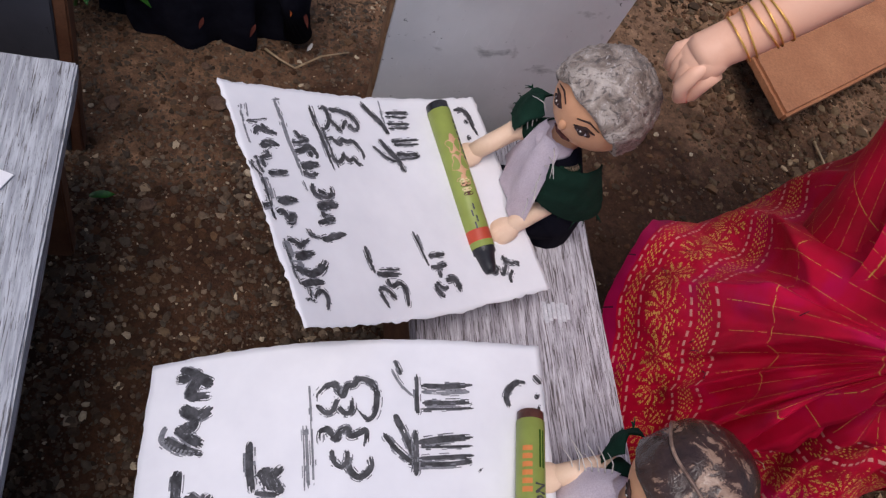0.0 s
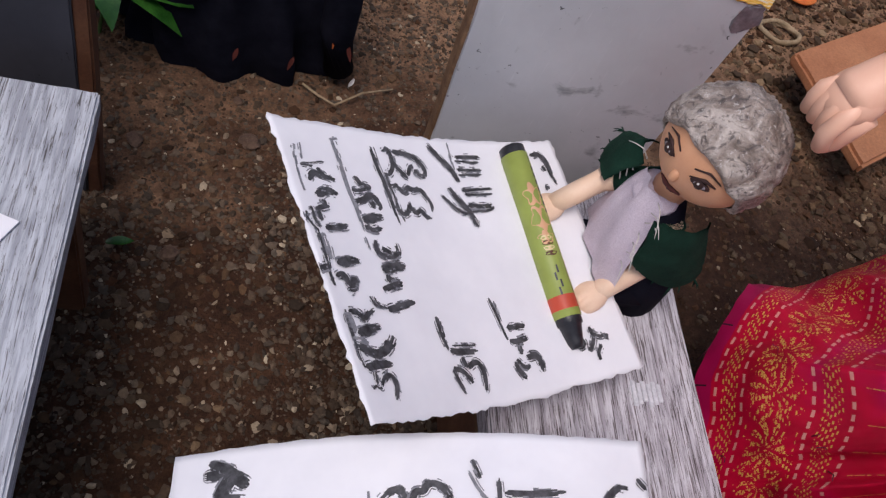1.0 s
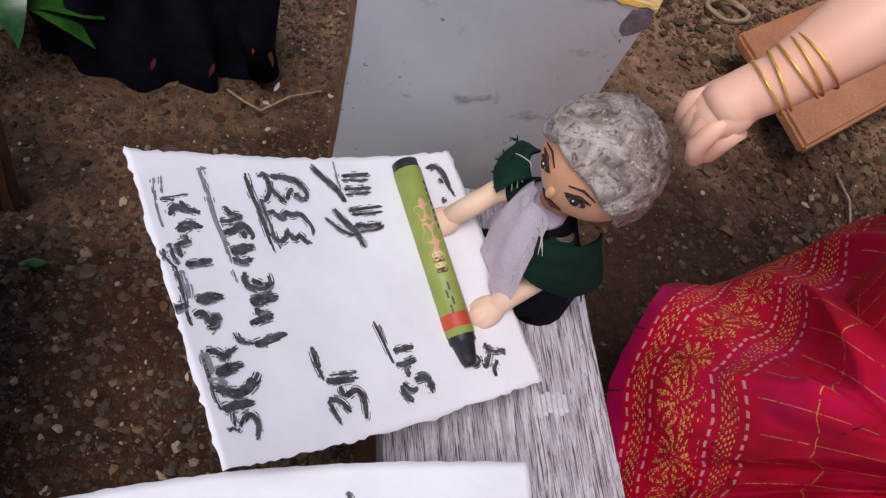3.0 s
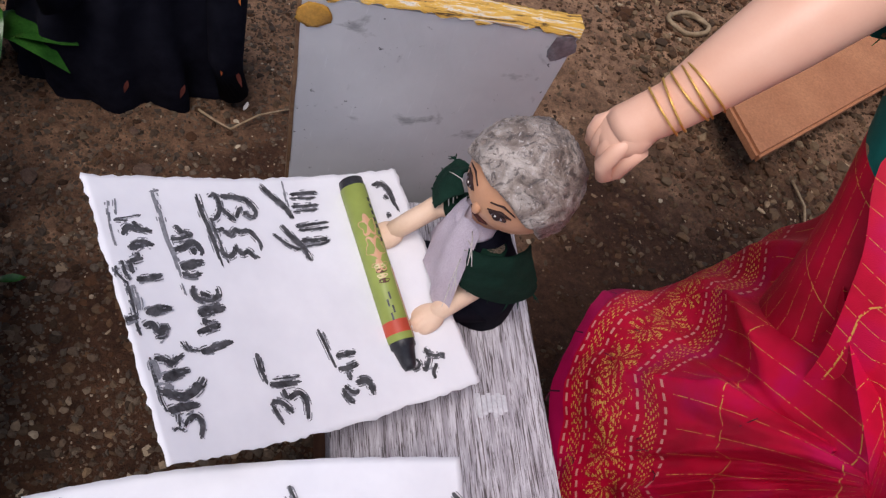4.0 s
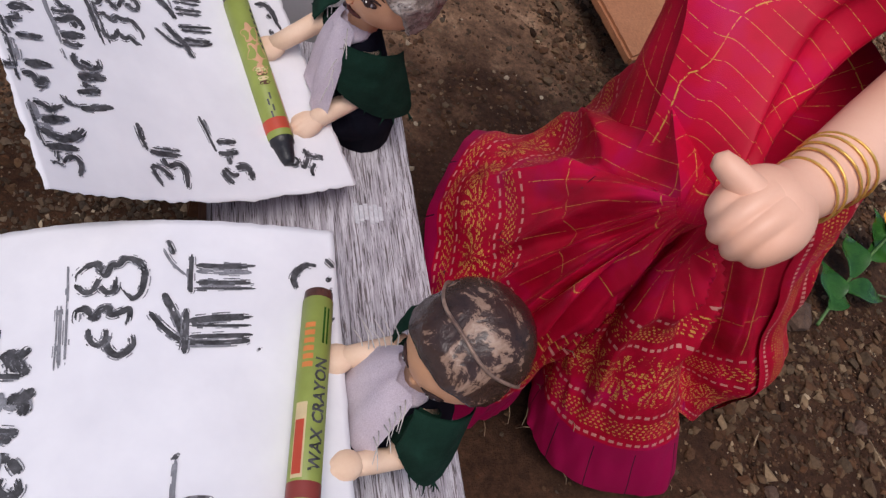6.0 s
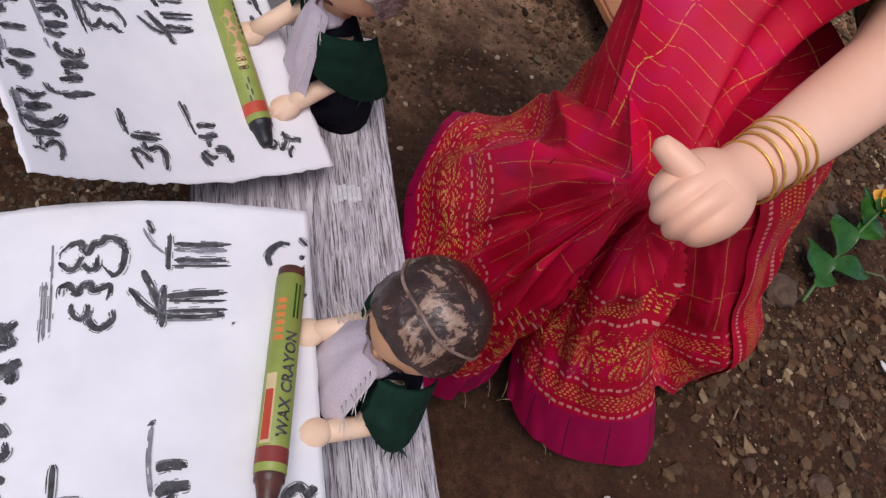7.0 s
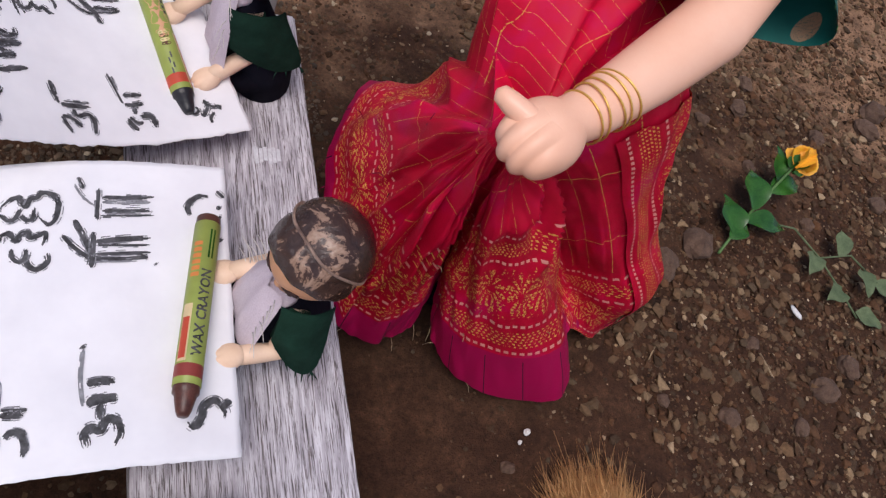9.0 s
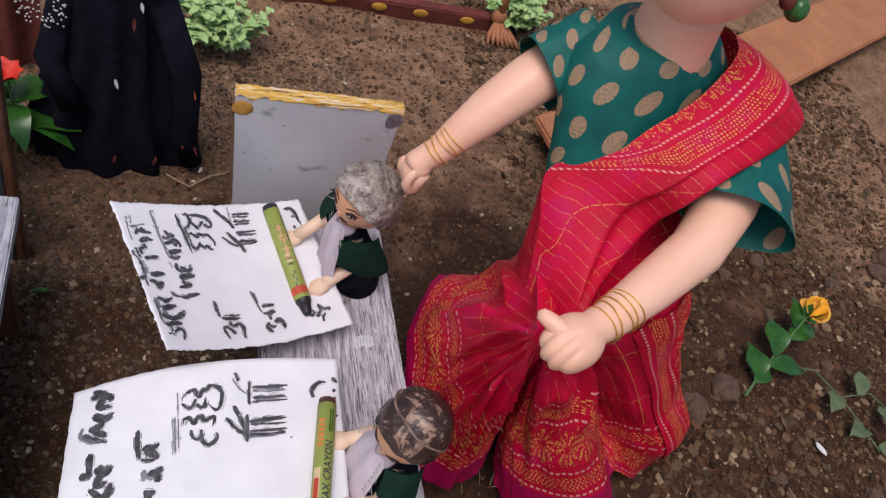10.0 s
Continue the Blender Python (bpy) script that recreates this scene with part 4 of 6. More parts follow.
            fade = 1.0 if t < 0.92 else (1 - t) / 0.08
            ring.append(base[a][k] + out * ((amount * pleat + swell * body + rumple) * fade + flutter))
            uvs.append((run[k] * 0.62, t * 0.125 + 0.004 + 0.012 * min(1.0, max(0.0, f - 13.2)) + 0.030 * min(1.0, max(0.0, (f - 6.75) * 2), max(0.0, 12.5 - f))))
        rings.append(ring)
    b.loft(rings, SARI, uvs=uvs)
    b.loft([rings[-1], [Vector((0.548, 0.274, 0.270)).lerp(p, 0.3) - Vector((0, 0, 0.006)) for p in rings[-1]], [Vector((0.548, 0.274, 0.262))] * n], SARI, uvs=[(run[k] * 0.62, 0.13 + 0.02 * j) for j in range(3) for k in range(n)])
    # A turned-in strip behind the hem gives the cloth its thickness.
    inner = [[p + (heart - p).normalized() * d for p in rings[a]] for a, d in ((0, 0.0008), (8, 0.004))]
    b.loft([rings[0]] + inner, SARI, uvs=[(run[k] * 0.62, 0.012) for _ in range(3) for k in range(n)])
    # The outer end of the cloth, its border running up the side of the skirt.
    k0, k1 = int(n * 8.35 / count), int(n * 10.4 / count)
    side_rows, side_uv = [], []
    for a in range(3, steps - 4):
        row = []
        for k in range(k0, k1 + 1):
            s = (k - k0) / (k1 - k0)
            away = (rings[a][k] - heart).normalized()
            row.append(rings[a][k] + away * (0.003 + 0.0012 * math.sin(a * 0.4 + s * 3)))
            side_uv.append((a * 0.0046, 0.083 - 0.064 * s))
        side_rows.append(row)
    b.loft(side_rows, SARI, closed=False, uvs=side_uv)
    # Waist and trunk.
    right, front = Vector((0.972, 0.235, 0)), Vector((0.235, -0.972, 0))

    def oval(c, w, d):
        return [Vector(c) + right * (w * math.cos(q)) + front * (d * math.sin(q)) for q in (2 * math.pi * k / 48 for k in range(48))]

    levels = [((0.570, 0.283, 0.200), 0.062, 0.046), ((0.556, 0.288, 0.240), 0.056, 0.040), ((0.551, 0.300, 0.272), 0.051, 0.036), ((0.553, 0.318, 0.298), 0.050, 0.035), ((0.558, 0.336, 0.326), 0.057, 0.037), ((0.560, 0.350, 0.352), 0.064, 0.036), ((0.560, 0.358, 0.376), 0.063, 0.033), ((0.561, 0.362, 0.391), 0.046, 0.030), ((0.560, 0.363, 0.393), 0.026, 0.022)]
    ov = [oval(*lv) for lv in levels]
    climb = [levels[0][0][2]]
    for one, two in zip(levels, levels[1:]):
        climb.append(climb[-1] + math.hypot(two[0][2] - one[0][2], two[1] - one[1]))
    flat_uv = [(k * 0.0078 * min(1.0, lv[1] / 0.055), climb[i]) for i, lv in enumerate(levels) for k in range(48)]
    b.loft(ov[:4], SARI, uvs=[(u, v - 0.02) for u, v in flat_uv[:192]])
    b.loft(ov[3:], BLOUSE, caps=(False, True), uvs=flat_uv[144:])
    # Draped sash from the hip over the near shoulder.
    lower = [(0.508, 0.226, 0.240), (0.512, 0.222, 0.272), (0.529, 0.243, 0.287), (0.557, 0.266, 0.310), (0.568, 0.263, 0.342), (0.596, 0.271, 0.359), (0.642, 0.294, 0.367), (0.674, 0.328, 0.366), (0.690, 0.385, 0.340), (0.680, 0.410, 0.270)]
    upper = [(0.494, 0.254, 0.232), (0.493, 0.262, 0.262), (0.495, 0.283, 0.287), (0.499, 0.312, 0.311), (0.529, 0.306, 0.336), (0.548, 0.311, 0.357), (0.580, 0.326, 0.376), (0.618, 0.360, 0.390), (0.630, 0.405, 0.372), (0.630, 0.425, 0.290)]
    rows, ruv, m, fine = [], [], 22, 54
    for k in range(fine + 1):
        f = k / fine * (len(lower) - 1)
        i = min(int(f), len(lower) - 2)
        t = f - i

        def bend(pts):
            p0, p1, p2, p3 = (Vector(pts[min(max(i + j, 0), len(pts) - 1)]) for j in (-1, 0, 1, 2))
            return 0.5 * (2 * p1 + (p2 - p0) * t + (2 * p0 - 5 * p1 + 4 * p2 - p3) * t * t + (3 * p1 - p0 - 3 * p2 + p3) * t ** 3)

        p, q = bend(lower), bend(upper)
        row = []
        for j in range(m + 1):
            s = j / m
            lift = front * (0.014 * math.sin(math.pi * s)) + Vector((0, 0, 0.007 * math.sin(math.pi * s)))
            ripple = 0.0028 * math.sin(s * 15 + 0.8 * math.sin(k * 0.15)) + 0.003 * noise.noise(Vector((s * 5, k * 0.10, 3)))
            row.append(p.lerp(q, s) + lift + front * ripple)
            ruv.append((k * 0.0085, 0.0655 + 0.054 * (0.80 - s) + 0.045 * min(1.0, max(0.0, (4.6 - f) / 3))))
        rows.append(row)
    b.loft(rows, SARI, closed=False, uvs=ruv)
    # Arms, wrists with bangles, and closed hands.
    arms = {
        "left": ([(0.636, 0.312, 0.342), (0.610, 0.274, 0.331), (0.580, 0.243, 0.318), (0.545, 0.222, 0.307), (0.512, 0.203, 0.298), (0.498, 0.197, 0.297)], [0.020, 0.0195, 0.0175, 0.0152, 0.0118, 0.0108]),
        "right": ([(0.510, 0.372, 0.352), (0.486, 0.362, 0.336), (0.463, 0.351, 0.319), (0.447, 0.345, 0.301), (0.436, 0.341, 0.288), (0.430, 0.341, 0.281)], [0.0185, 0.0175, 0.0152, 0.0122, 0.0096, 0.0092]),
    }
    for side, (pts, radii) in arms.items():
        a, c = Vector(pts[-2]), Vector(pts[-1])
        d = (c - Vector(pts[-3])).normalized()
        e1 = d.cross(Vector((0, 0, 1))).normalized()
        e2 = e1.cross(d)
        size = 0.86 if side == "left" else 0.70
        palm = c + (d * 0.014 - e2 * 0.002) * size if side == "left" else c + (d * 0.012 - e2 * 0.001) * size
        wrist = [0.0122, 0.0138, 0.0130] if side == "left" else [0.0094, 0.0098, 0.0092]
        b.tube(pts + [c + d * 0.005 * size, c + d * 0.010 * size, palm + d * 0.004 * size], radii + wrist, SKIN, 36, 0.96)
        thick = radii[-2]
        for k, s in enumerate((-0.016, -0.012, -0.0085, -0.001, 0.0045)):
            p = a + d * s * (1.0 if side == "left" else 0.8)
            tilt, r = 0.16 * math.sin(k * 2.1 + 1), thick * (1.07 - 6 * s)
            loop = [p + r * (math.cos(q) * e1 + math.sin(q) * e2) + d * (tilt * r * math.cos(q + k)) for q in (2 * math.pi * j / 30 for j in range(31))]
            b.tube(loop, [0.00052 * (1.0 if side == "left" else 0.85)] * 31, GOLD, 7, caps=(False, False))
        spin = tuple(math.degrees(v) for v in Matrix((d, e1, e2)).transposed().to_euler())
        if side == "left":

            def knuckles(v):
                ahead = min(1.0, max(0.0, (v.x + 0.05) / 0.5))
                ridge = abs(math.sin(2 * math.pi * (v.y + 1))) - 0.55
                return 1 + 0.115 * ahead * ridge * (1 - 0.5 * abs(v.y)) + 0.05 * max(0.0, v.x) * max(0.0, v.z)

            b.ball(palm - d * 0.0005, (0.0240 * size, 0.0196 * size, 0.0165 * size), SKIN, spin, 96, 64, knuckles)
            tip = Vector((0.466, 0.206, 0.303))
            t0 = palm - e1 * (0.010 * size) + (e2 * 0.004 - d * 0.002) * size
            b.tube([t0, t0.lerp(tip, 0.4), t0.lerp(tip, 0.8), t0.lerp(tip, 0.95), tip], [0.0078, 0.0062, 0.0049, 0.0038, 0.0010], SKIN, 20, up=tuple(d))
        else:
            b.ball(palm, (0.0165 * size, 0.0150 * size, 0.0125 * size), SKIN, spin, 36, 22)
            for k in range(4):
                over = e1 * ((0.0100 - 0.0066 * k) * size)
                r, far, drop = 0.0047 * size, (0.0235 if k == 3 else 0.0190) * size, (0.020 if k == 3 else 0.012) * size
                b.tube([palm + over * 0.8 + e2 * (0.0060 * size), palm + over + (d * 0.010 + e2 * 0.0045) * size, palm + over + d * (far - 0.004 * size) - e2 * (0.001 * size), palm + over + d * far - e2 * (drop * 0.6), palm + over + d * (far - 0.003 * size) - e2 * drop], [r * 0.7, r, r * 1.05, r, r * 0.5], SKIN, 14, up=tuple(e1))
            t0 = palm - e1 * (0.010 * size) - e2 * (0.003 * size)
            b.tube([t0, t0 + (d * 0.010 - e2 * 0.006) * size, t0 + (d * 0.018 - e2 * 0.013) * size, t0 + (d * 0.020 - e2 * 0.017) * size], [0.0050, 0.0044, 0.0034, 0.0016], SKIN, 14, up=tuple(e1))
    # Wide short sleeves, cut square.
    for p, q, r0, r1, depth in ((Vector((0.632, 0.316, 0.352)), Vector((0.614, 0.262, 0.327)), 0.032, 0.046, 0.62), (Vector((0.528, 0.372, 0.366)), Vector((0.494, 0.366, 0.341)), 0.028, 0.029, 0.9)):
        d = (q - p).normalized()
        e1 = (right - d * right.dot(d)).normalized()
        e2 = d.cross(e1)
        sr, su = [], []
        for k in range(14):
            t = k / 13
            r = r0 + (r1 - r0) * t
            c = p.lerp(q, t)
            sr.append([c + r * (1 + 0.05 * t * math.sin(4 * w + 1)) * (math.cos(w) * e1 + depth * math.sin(w) * e2) + d * (0.004 * t * math.cos(w + 0.5)) for w in (2 * math.pi * j / 44 - math.pi / 2 for j in range(44))])
            su += [(0.0052 * j, 0.0052 * k + 0.006) for j in range(44)]
        b.loft(sr, BLOUSE, uvs=su, caps=(True, False))
        for j in range(0, 44, 3):
            b.tube([sr[-1][j], sr[-1][j] + d * 0.003 + 0.002 * noise.noise_vector(sr[-1][j] * 300)], [0.0003, 0.00015], GREEN_BEAD, 4)
    # Neck, head, dark hair and an ear drop.
    b.tube([(0.566, 0.360, 0.372), (0.563, 0.357, 0.392), (0.558, 0.354, 0.415), (0.555, 0.352, 0.430)], [0.031, 0.027, 0.025, 0.026], SKIN, 28)
    H = Vector((0.549, 0.353, 0.462))
    b.ball(H, (0.045, 0.046, 0.050), SKIN, (0, 0, -20), 36, 24, lambda d: 1 - 0.08 * max(0, -d.z) * abs(d.x))
    b.ball(H + Vector((0.012, 0.016, 0.016)), (0.047, 0.046, 0.052), BLACK_CLOTH, (0, 0, -20), 32, 20, lambda d: 1 + 0.02 * noise.noise(d * 8))
    ear = Vector((0.646, 0.366, 0.421))
    b.ball(ear, (0.0078, 0.0078, 0.0085), GREEN_BEAD, seg=20, rows=14)
    b.ball(ear + Vector((-0.014, -0.003, 0.006)), (0.0055, 0.0055, 0.0058), MAROON_CLOTH, seg=14, rows=8)
    b.tube([ear + Vector((-0.014, -0.003, 0.010)), ear + Vector((-0.024, -0.002, 0.018)), H + Vector((0.040, 0.004, -0.020))], [0.0012, 0.0010, 0.0010], GOLD, 6)
    # A few frayed gold threads at the hem and the folds.
    rng = random.Random(5)
    for k in range(46):
        at_hem = k % 2
        p = rings[0 if at_hem else rng.randrange(6, 48)][rng.randrange(0, 240) if k % 3 else rng.randrange(465, 559)]
        d = Vector((rng.uniform(-1, 0.4), rng.uniform(-1, 0.2), rng.uniform(-0.6, 0.1) if at_hem else rng.uniform(0, 1))).normalized() * rng.uniform(0.004, 0.012)
        b.tube([p, p + d * 0.5 + Vector((0, 0, 0.002)), p + d], [0.0003, 0.00025, 0.0002], STRAW if k % 3 else SARI, 5)
    # Legs and shoes under the skirt.
    for x, y in ((0.575, 0.275), (0.615, 0.285)):
        b.tube([(x - 0.01, y - 0.005, 0.20), (x, y, 0.10), (x, y, 0.012)], [0.022, 0.017, 0.013], SKIN, 18, up=(1, 0, 0))
        b.ball((x - 0.006, y - 0.010, 0.010), (0.013, 0.024, 0.013), BLACK_CLOTH, (0, 0, -20), 18, 12)
    return tagged(b.object("doll"), "tall doll in a crimson and gold sari with a teal blouse", "doll", "sari doll")


teacher()


def dark_doll():
    """A doll wrapped in black cloth, standing on the soil."""
    b = Builder()
    rows = []
    for z, w, d in ((0.0, 0.070, 0.038), (0.012, 0.072, 0.038), (0.03, 0.068, 0.037), (0.06, 0.063, 0.036), (0.09, 0.056, 0.034), (0.115, 0.051, 0.032), (0.14, 0.046, 0.030), (0.18, 0.040, 0.026), (0.205, 0.036, 0.024), (0.22, 0.016, 0.014)):
        rows.append([])
        for k in range(120):
            q = 2 * math.pi * k / 120
            fold = 1 + 0.10 * math.sin(11 * q + 1.5 * math.sin(z * 30)) * (1 - 2.5 * z) + 0.16 * noise.noise(Vector((math.cos(q) * 2.5, math.sin(q) * 2.5, z * 22)))
            rows[-1].append(Vector((0.220 + w * math.cos(q) * fold, 0.592 + d * math.sin(q) * fold, z)))
    b.loft(rows, BLACK_CLOTH, caps=(False, True))
    b.ball((0.222, 0.592, 0.25), (0.036, 0.034, 0.04), BLACK_CLOTH)
    b.tube([(0.262, 0.585, 0.19), (0.285, 0.578, 0.12), (0.288, 0.568, 0.05), (0.296, 0.572, 0.012)], [0.013, 0.014, 0.012, 0.011], BLACK_CLOTH)
    b.tube([(0.186, 0.588, 0.19), (0.172, 0.570, 0.13), (0.19, 0.553, 0.09)], [0.013, 0.013, 0.012], BLACK_CLOTH)
    # Thin red ribbons and a few pale tags sewn to the cloth.
    for k, (x, y, z, l, mat) in enumerate(((0.286, 0.560, 0.060, 0.026, ORANGE_CLOTH), (0.296, 0.562, 0.045, 0.022, MAROON_CLOTH), (0.262, 0.556, 0.030, 0.018, MAROON_CLOTH), (0.225, 0.554, 0.030, 0.016, MAROON_CLOTH), (0.290, 0.566, 0.115, 0.020, ORANGE_CLOTH), (0.240, 0.560, 0.190, 0.020, MAROON_CLOTH), (0.306, 0.556, 0.020, 0.013, WHITE_BIT), (0.225, 0.556, 0.125, 0.016, WHITE_BIT), (0.245, 0.562, 0.205, 0.014, WHITE_BIT))):
        leaf_blade(b, (x, y, z), (0.35 * math.sin(k * 1.9), -0.15, -1), l * 0.7, 0.0030, 0.0, mat, up=(0, -1, 0), cup=0.3)
    # A net panel dotted with pale stitches, and bunched cloth at the foot.
    rng = random.Random(14)
    for k in range(150):
        x, z = rng.uniform(0.150, 0.188), rng.uniform(0.165, 0.225)
        b.ball((x, 0.5690 - 0.15 * (x - 0.15), z), (0.0009, 0.0006, 0.0009), WHITE_BIT, seg=6, rows=4)
    return tagged(b.object("doll"), "doll wrapped in black cloth with small red and white specks", "doll", "black doll")


dark_doll()

# ---- plants and small things ----
def plant(name, at, blades, size, material, label, category, seed, tall=0.5, flower=None, group=""):
    rng = random.Random(seed)
    ob = thing(name, label, category, group)
    ob.location = at
    b = Builder()
    b.tube([(0, 0, -0.003), (0.004, 0.002, size * 0.3), (0.002, -0.003, size * tall)], [0.0016, 0.0014, 0.001], STEM, 8)
    b.object("stem", ob)
    for k in range(blades):
        a = k * 2.4 + rng.uniform(-0.4, 0.4)
        b = Builder()
        up = rng.uniform(0.1, 0.9)
        leaf_blade(b, (0, 0, size * tall * rng.uniform(0.1, 1.0)), (math.cos(a), math.sin(a), up), size * rng.uniform(0.55, 1.0), size * rng.uniform(0.22, 0.36), rng.uniform(0.3, 0.8), material)
        b.object("leaf", ob)
    if flower:
        b = Builder()
        for k in range(7):
            a = k * 0.9
            leaf_blade(b, (0, 0, size * tall), (math.cos(a), math.sin(a), 1.1), size * 0.28, size * 0.2, 0.2, flower)
        b.object("blossom", ob)
    return ob


plant("broad_leaf_plant", (0.135, 0.575, 0), 9, 0.085, LEAF, "broad-leaved green plant with a red blossom on soil", "plant", 3, 1.1, RED_PETAL)
plant("weed", (0.90, 0.545, 0), 5, 0.035, LEAF, "small green weed growing in soil", "weed", 6, 0.6, None, "weeds")
plant("weed", (0.975, 0.68, 0), 5, 0.04, LEAF, "small green weed growing beside a terracotta slab", "weed", 9, 0.6, None, "weeds")


def sprig():
    """A cut sprig with a yellow bud, lying on the soil."""
    ob = thing("flower_sprig", "cut green sprig with a yellow bud lying on soil", "flower")
    b = Builder()
    b.tube([(0.878, 0.293, 0.005), (0.905, 0.315, 0.010), (0.945, 0.345, 0.016), (0.978, 0.370, 0.036), (0.988, 0.378, 0.046)], [0.0016, 0.0016, 0.0015, 0.0014, 0.0013], STEM, 8)
    b.object("stem", ob)
    for base, d, l, w in (((0.900, 0.312, 0.010), (0.15, 1, 0.5), 0.050, 0.034), ((0.895, 0.308, 0.010), (0.8, 0.45, 0.35), 0.036, 0.024), ((0.920, 0.325, 0.013), (1, -0.12, 0.3), 0.060, 0.028), ((0.935, 0.338, 0.016), (0.25, 1, 0.55), 0.056, 0.036), ((0.962, 0.358, 0.022), (1.0, 0.22, 0.4), 0.050, 0.030), ((0.972, 0.366, 0.026), (0.15, 1, 0.9), 0.050, 0.024)):
        b = Builder()
        leaf_blade(b, base, d, l, w * 0.85, 0.38, LEAF, rows=10, cup=0.38)
        b.object("leaf", ob)
    # A half-open bud: petals wrapped round one another in two whorls.
    axis = Vector((0.74, 0.45, 0.50)).normalized()
    e1 = axis.cross(Vector((0, 0, 1))).normalized()
    e2 = e1.cross(axis)
    for k in range(8):
        b = Builder()
        a, wide = k * 2.4, 0.16 if k < 4 else -0.06
        side = e1 * math.cos(a) + e2 * math.sin(a)
        leaf_blade(b, Vector((0.984, 0.374, 0.042)) + side * 0.003, axis + side * wide, 0.026 if k < 4 else 0.030, 0.025, -0.02, YELLOW_PETAL, up=tuple(-side), cup=-0.7)
        b.object("petal", ob)
    for k in range(4):
        b = Builder()
        a = k * 1.57 + 2.2
        side = e1 * math.cos(a) + e2 * math.sin(a)
        leaf_blade(b, Vector((0.982, 0.373, 0.040)) + side * 0.003, axis + side * 0.55, 0.017, 0.013, 0.0, LEAF, up=tuple(-side), cup=-0.6)
        b.object("sepal", ob)


sprig()


def creeper():
    ob = thing("creeping_weed", "dusty green creeping weed on stony soil", "weed", "weeds")
    b = Builder()
    b.tube([(0.955, 0.330, 0.006), (0.985, 0.318, 0.014), (1.005, 0.285, 0.012), (1.02, 0.25, 0.008), (1.03, 0.22, 0.005)], [0.0011] * 5, LEAF_DRY, 7)
    b.tube([(1.005, 0.285, 0.012), (1.045, 0.285, 0.018), (1.075, 0.255, 0.012)], [0.001] * 3, LEAF_DRY, 7)
    b.object("stem", ob)
    for base, d in (((1.0, 0.29, 0.012), (-0.5, -0.6, 0.3)), ((1.03, 0.225, 0.006), (0.8, -0.5, 0.3)), ((1.02, 0.25, 0.01), (-0.7, -0.3, 0.3)), ((1.07, 0.257, 0.012), (0.6, -0.7, 0.2)), ((1.03, 0.285, 0.017), (0.3, 0.8, 0.5)), ((1.055, 0.27, 0.015), (-0.2, -0.9, 0.3))):
        b = Builder()
        leaf_blade(b, base, d, 0.034, 0.022, 0.3, LEAF_DRY)
        b.object("leaf", ob)


creeper()


def fern(at, size, seed):
    """A cushion of many small pale leaflets on short stalks."""
    rng = random.Random(seed)
    ob = thing("pale_fern", "pale green small-leaved bushy plant on soil", "plant", "pale bushes")
    b, s = Builder(), Builder()
    for k in range(60):
        a, lean, l = rng.uniform(0, 6.283), rng.uniform(0.2, 1.1), size * rng.uniform(0.6, 1.0)
        d = Vector((math.cos(a) * lean, math.sin(a) * lean, 1)).normalized()
        p0 = Vector(at)
        s.tube([p0, p0 + d * l * 0.6, p0 + d * l - Vector((0, 0, 0.15 * l))], [0.0009, 0.0007, 0.0005], LEAF_PALE, 5)
        for j in range(11):
            t = 0.35 + 0.65 * j / 10
            c = p0 + d * l * t - Vector((0, 0, 0.15 * l * t * t))
            e = Vector((rng.uniform(-1, 1), rng.uniform(-1, 1), rng.uniform(-0.2, 0.6)))
            leaf_blade(b, c, e, size * rng.uniform(0.10, 0.17), size * rng.uniform(0.09, 0.14), 0.3, LEAF_PALE, rows=4)
    s.object("stalks", ob)
    tagged(b.object("leaves", ob), kind="stuff")


fern((0.325, 0.775, 0), 0.085, 2)
fern((0.745, 0.905, 0), 0.085, 7)


def terracotta_slab():
    ob = thing("terracotta_slab", "long flat terracotta slab lying on soil", "slab")
    bm = slab(0, 1, 0, 1, 0.033, 0.045, 0, 20)
    a, along, side = Vector((0.729, 0.538, 0)), Vector((0.866, 0.5, 0)) * 1.2, Vector((-0.024, 0.126, 0))
    for v in bm.verts:
        v.co = a + along * v.co.x + side * v.co.y + Vector((0, 0, v.co.z)) + 0.0006 * noise.noise_vector(v.co * 90)
    sharp = [e for e in bm.edges if e.calc_face_angle(0) > 0.5]
    bmesh.ops.bevel(bm, geom=sharp, offset=0.003, segments=2, affect="EDGES")
    part("body", bm, TERRACOTTA, ob)
    bm = slab(0, 1, 0, 1, -0.004, 0.0335, 0)
    for v in bm.verts:
        v.co = a + along * (0.06 + 0.90 * v.co.x) + side * (0.16 + 0.68 * v.co.y) + Vector((0, 0, v.co.z))
    part("base", bm, TERRA_SIDE, ob, "dark brown base under the slab")
    return ob


terracotta_slab()


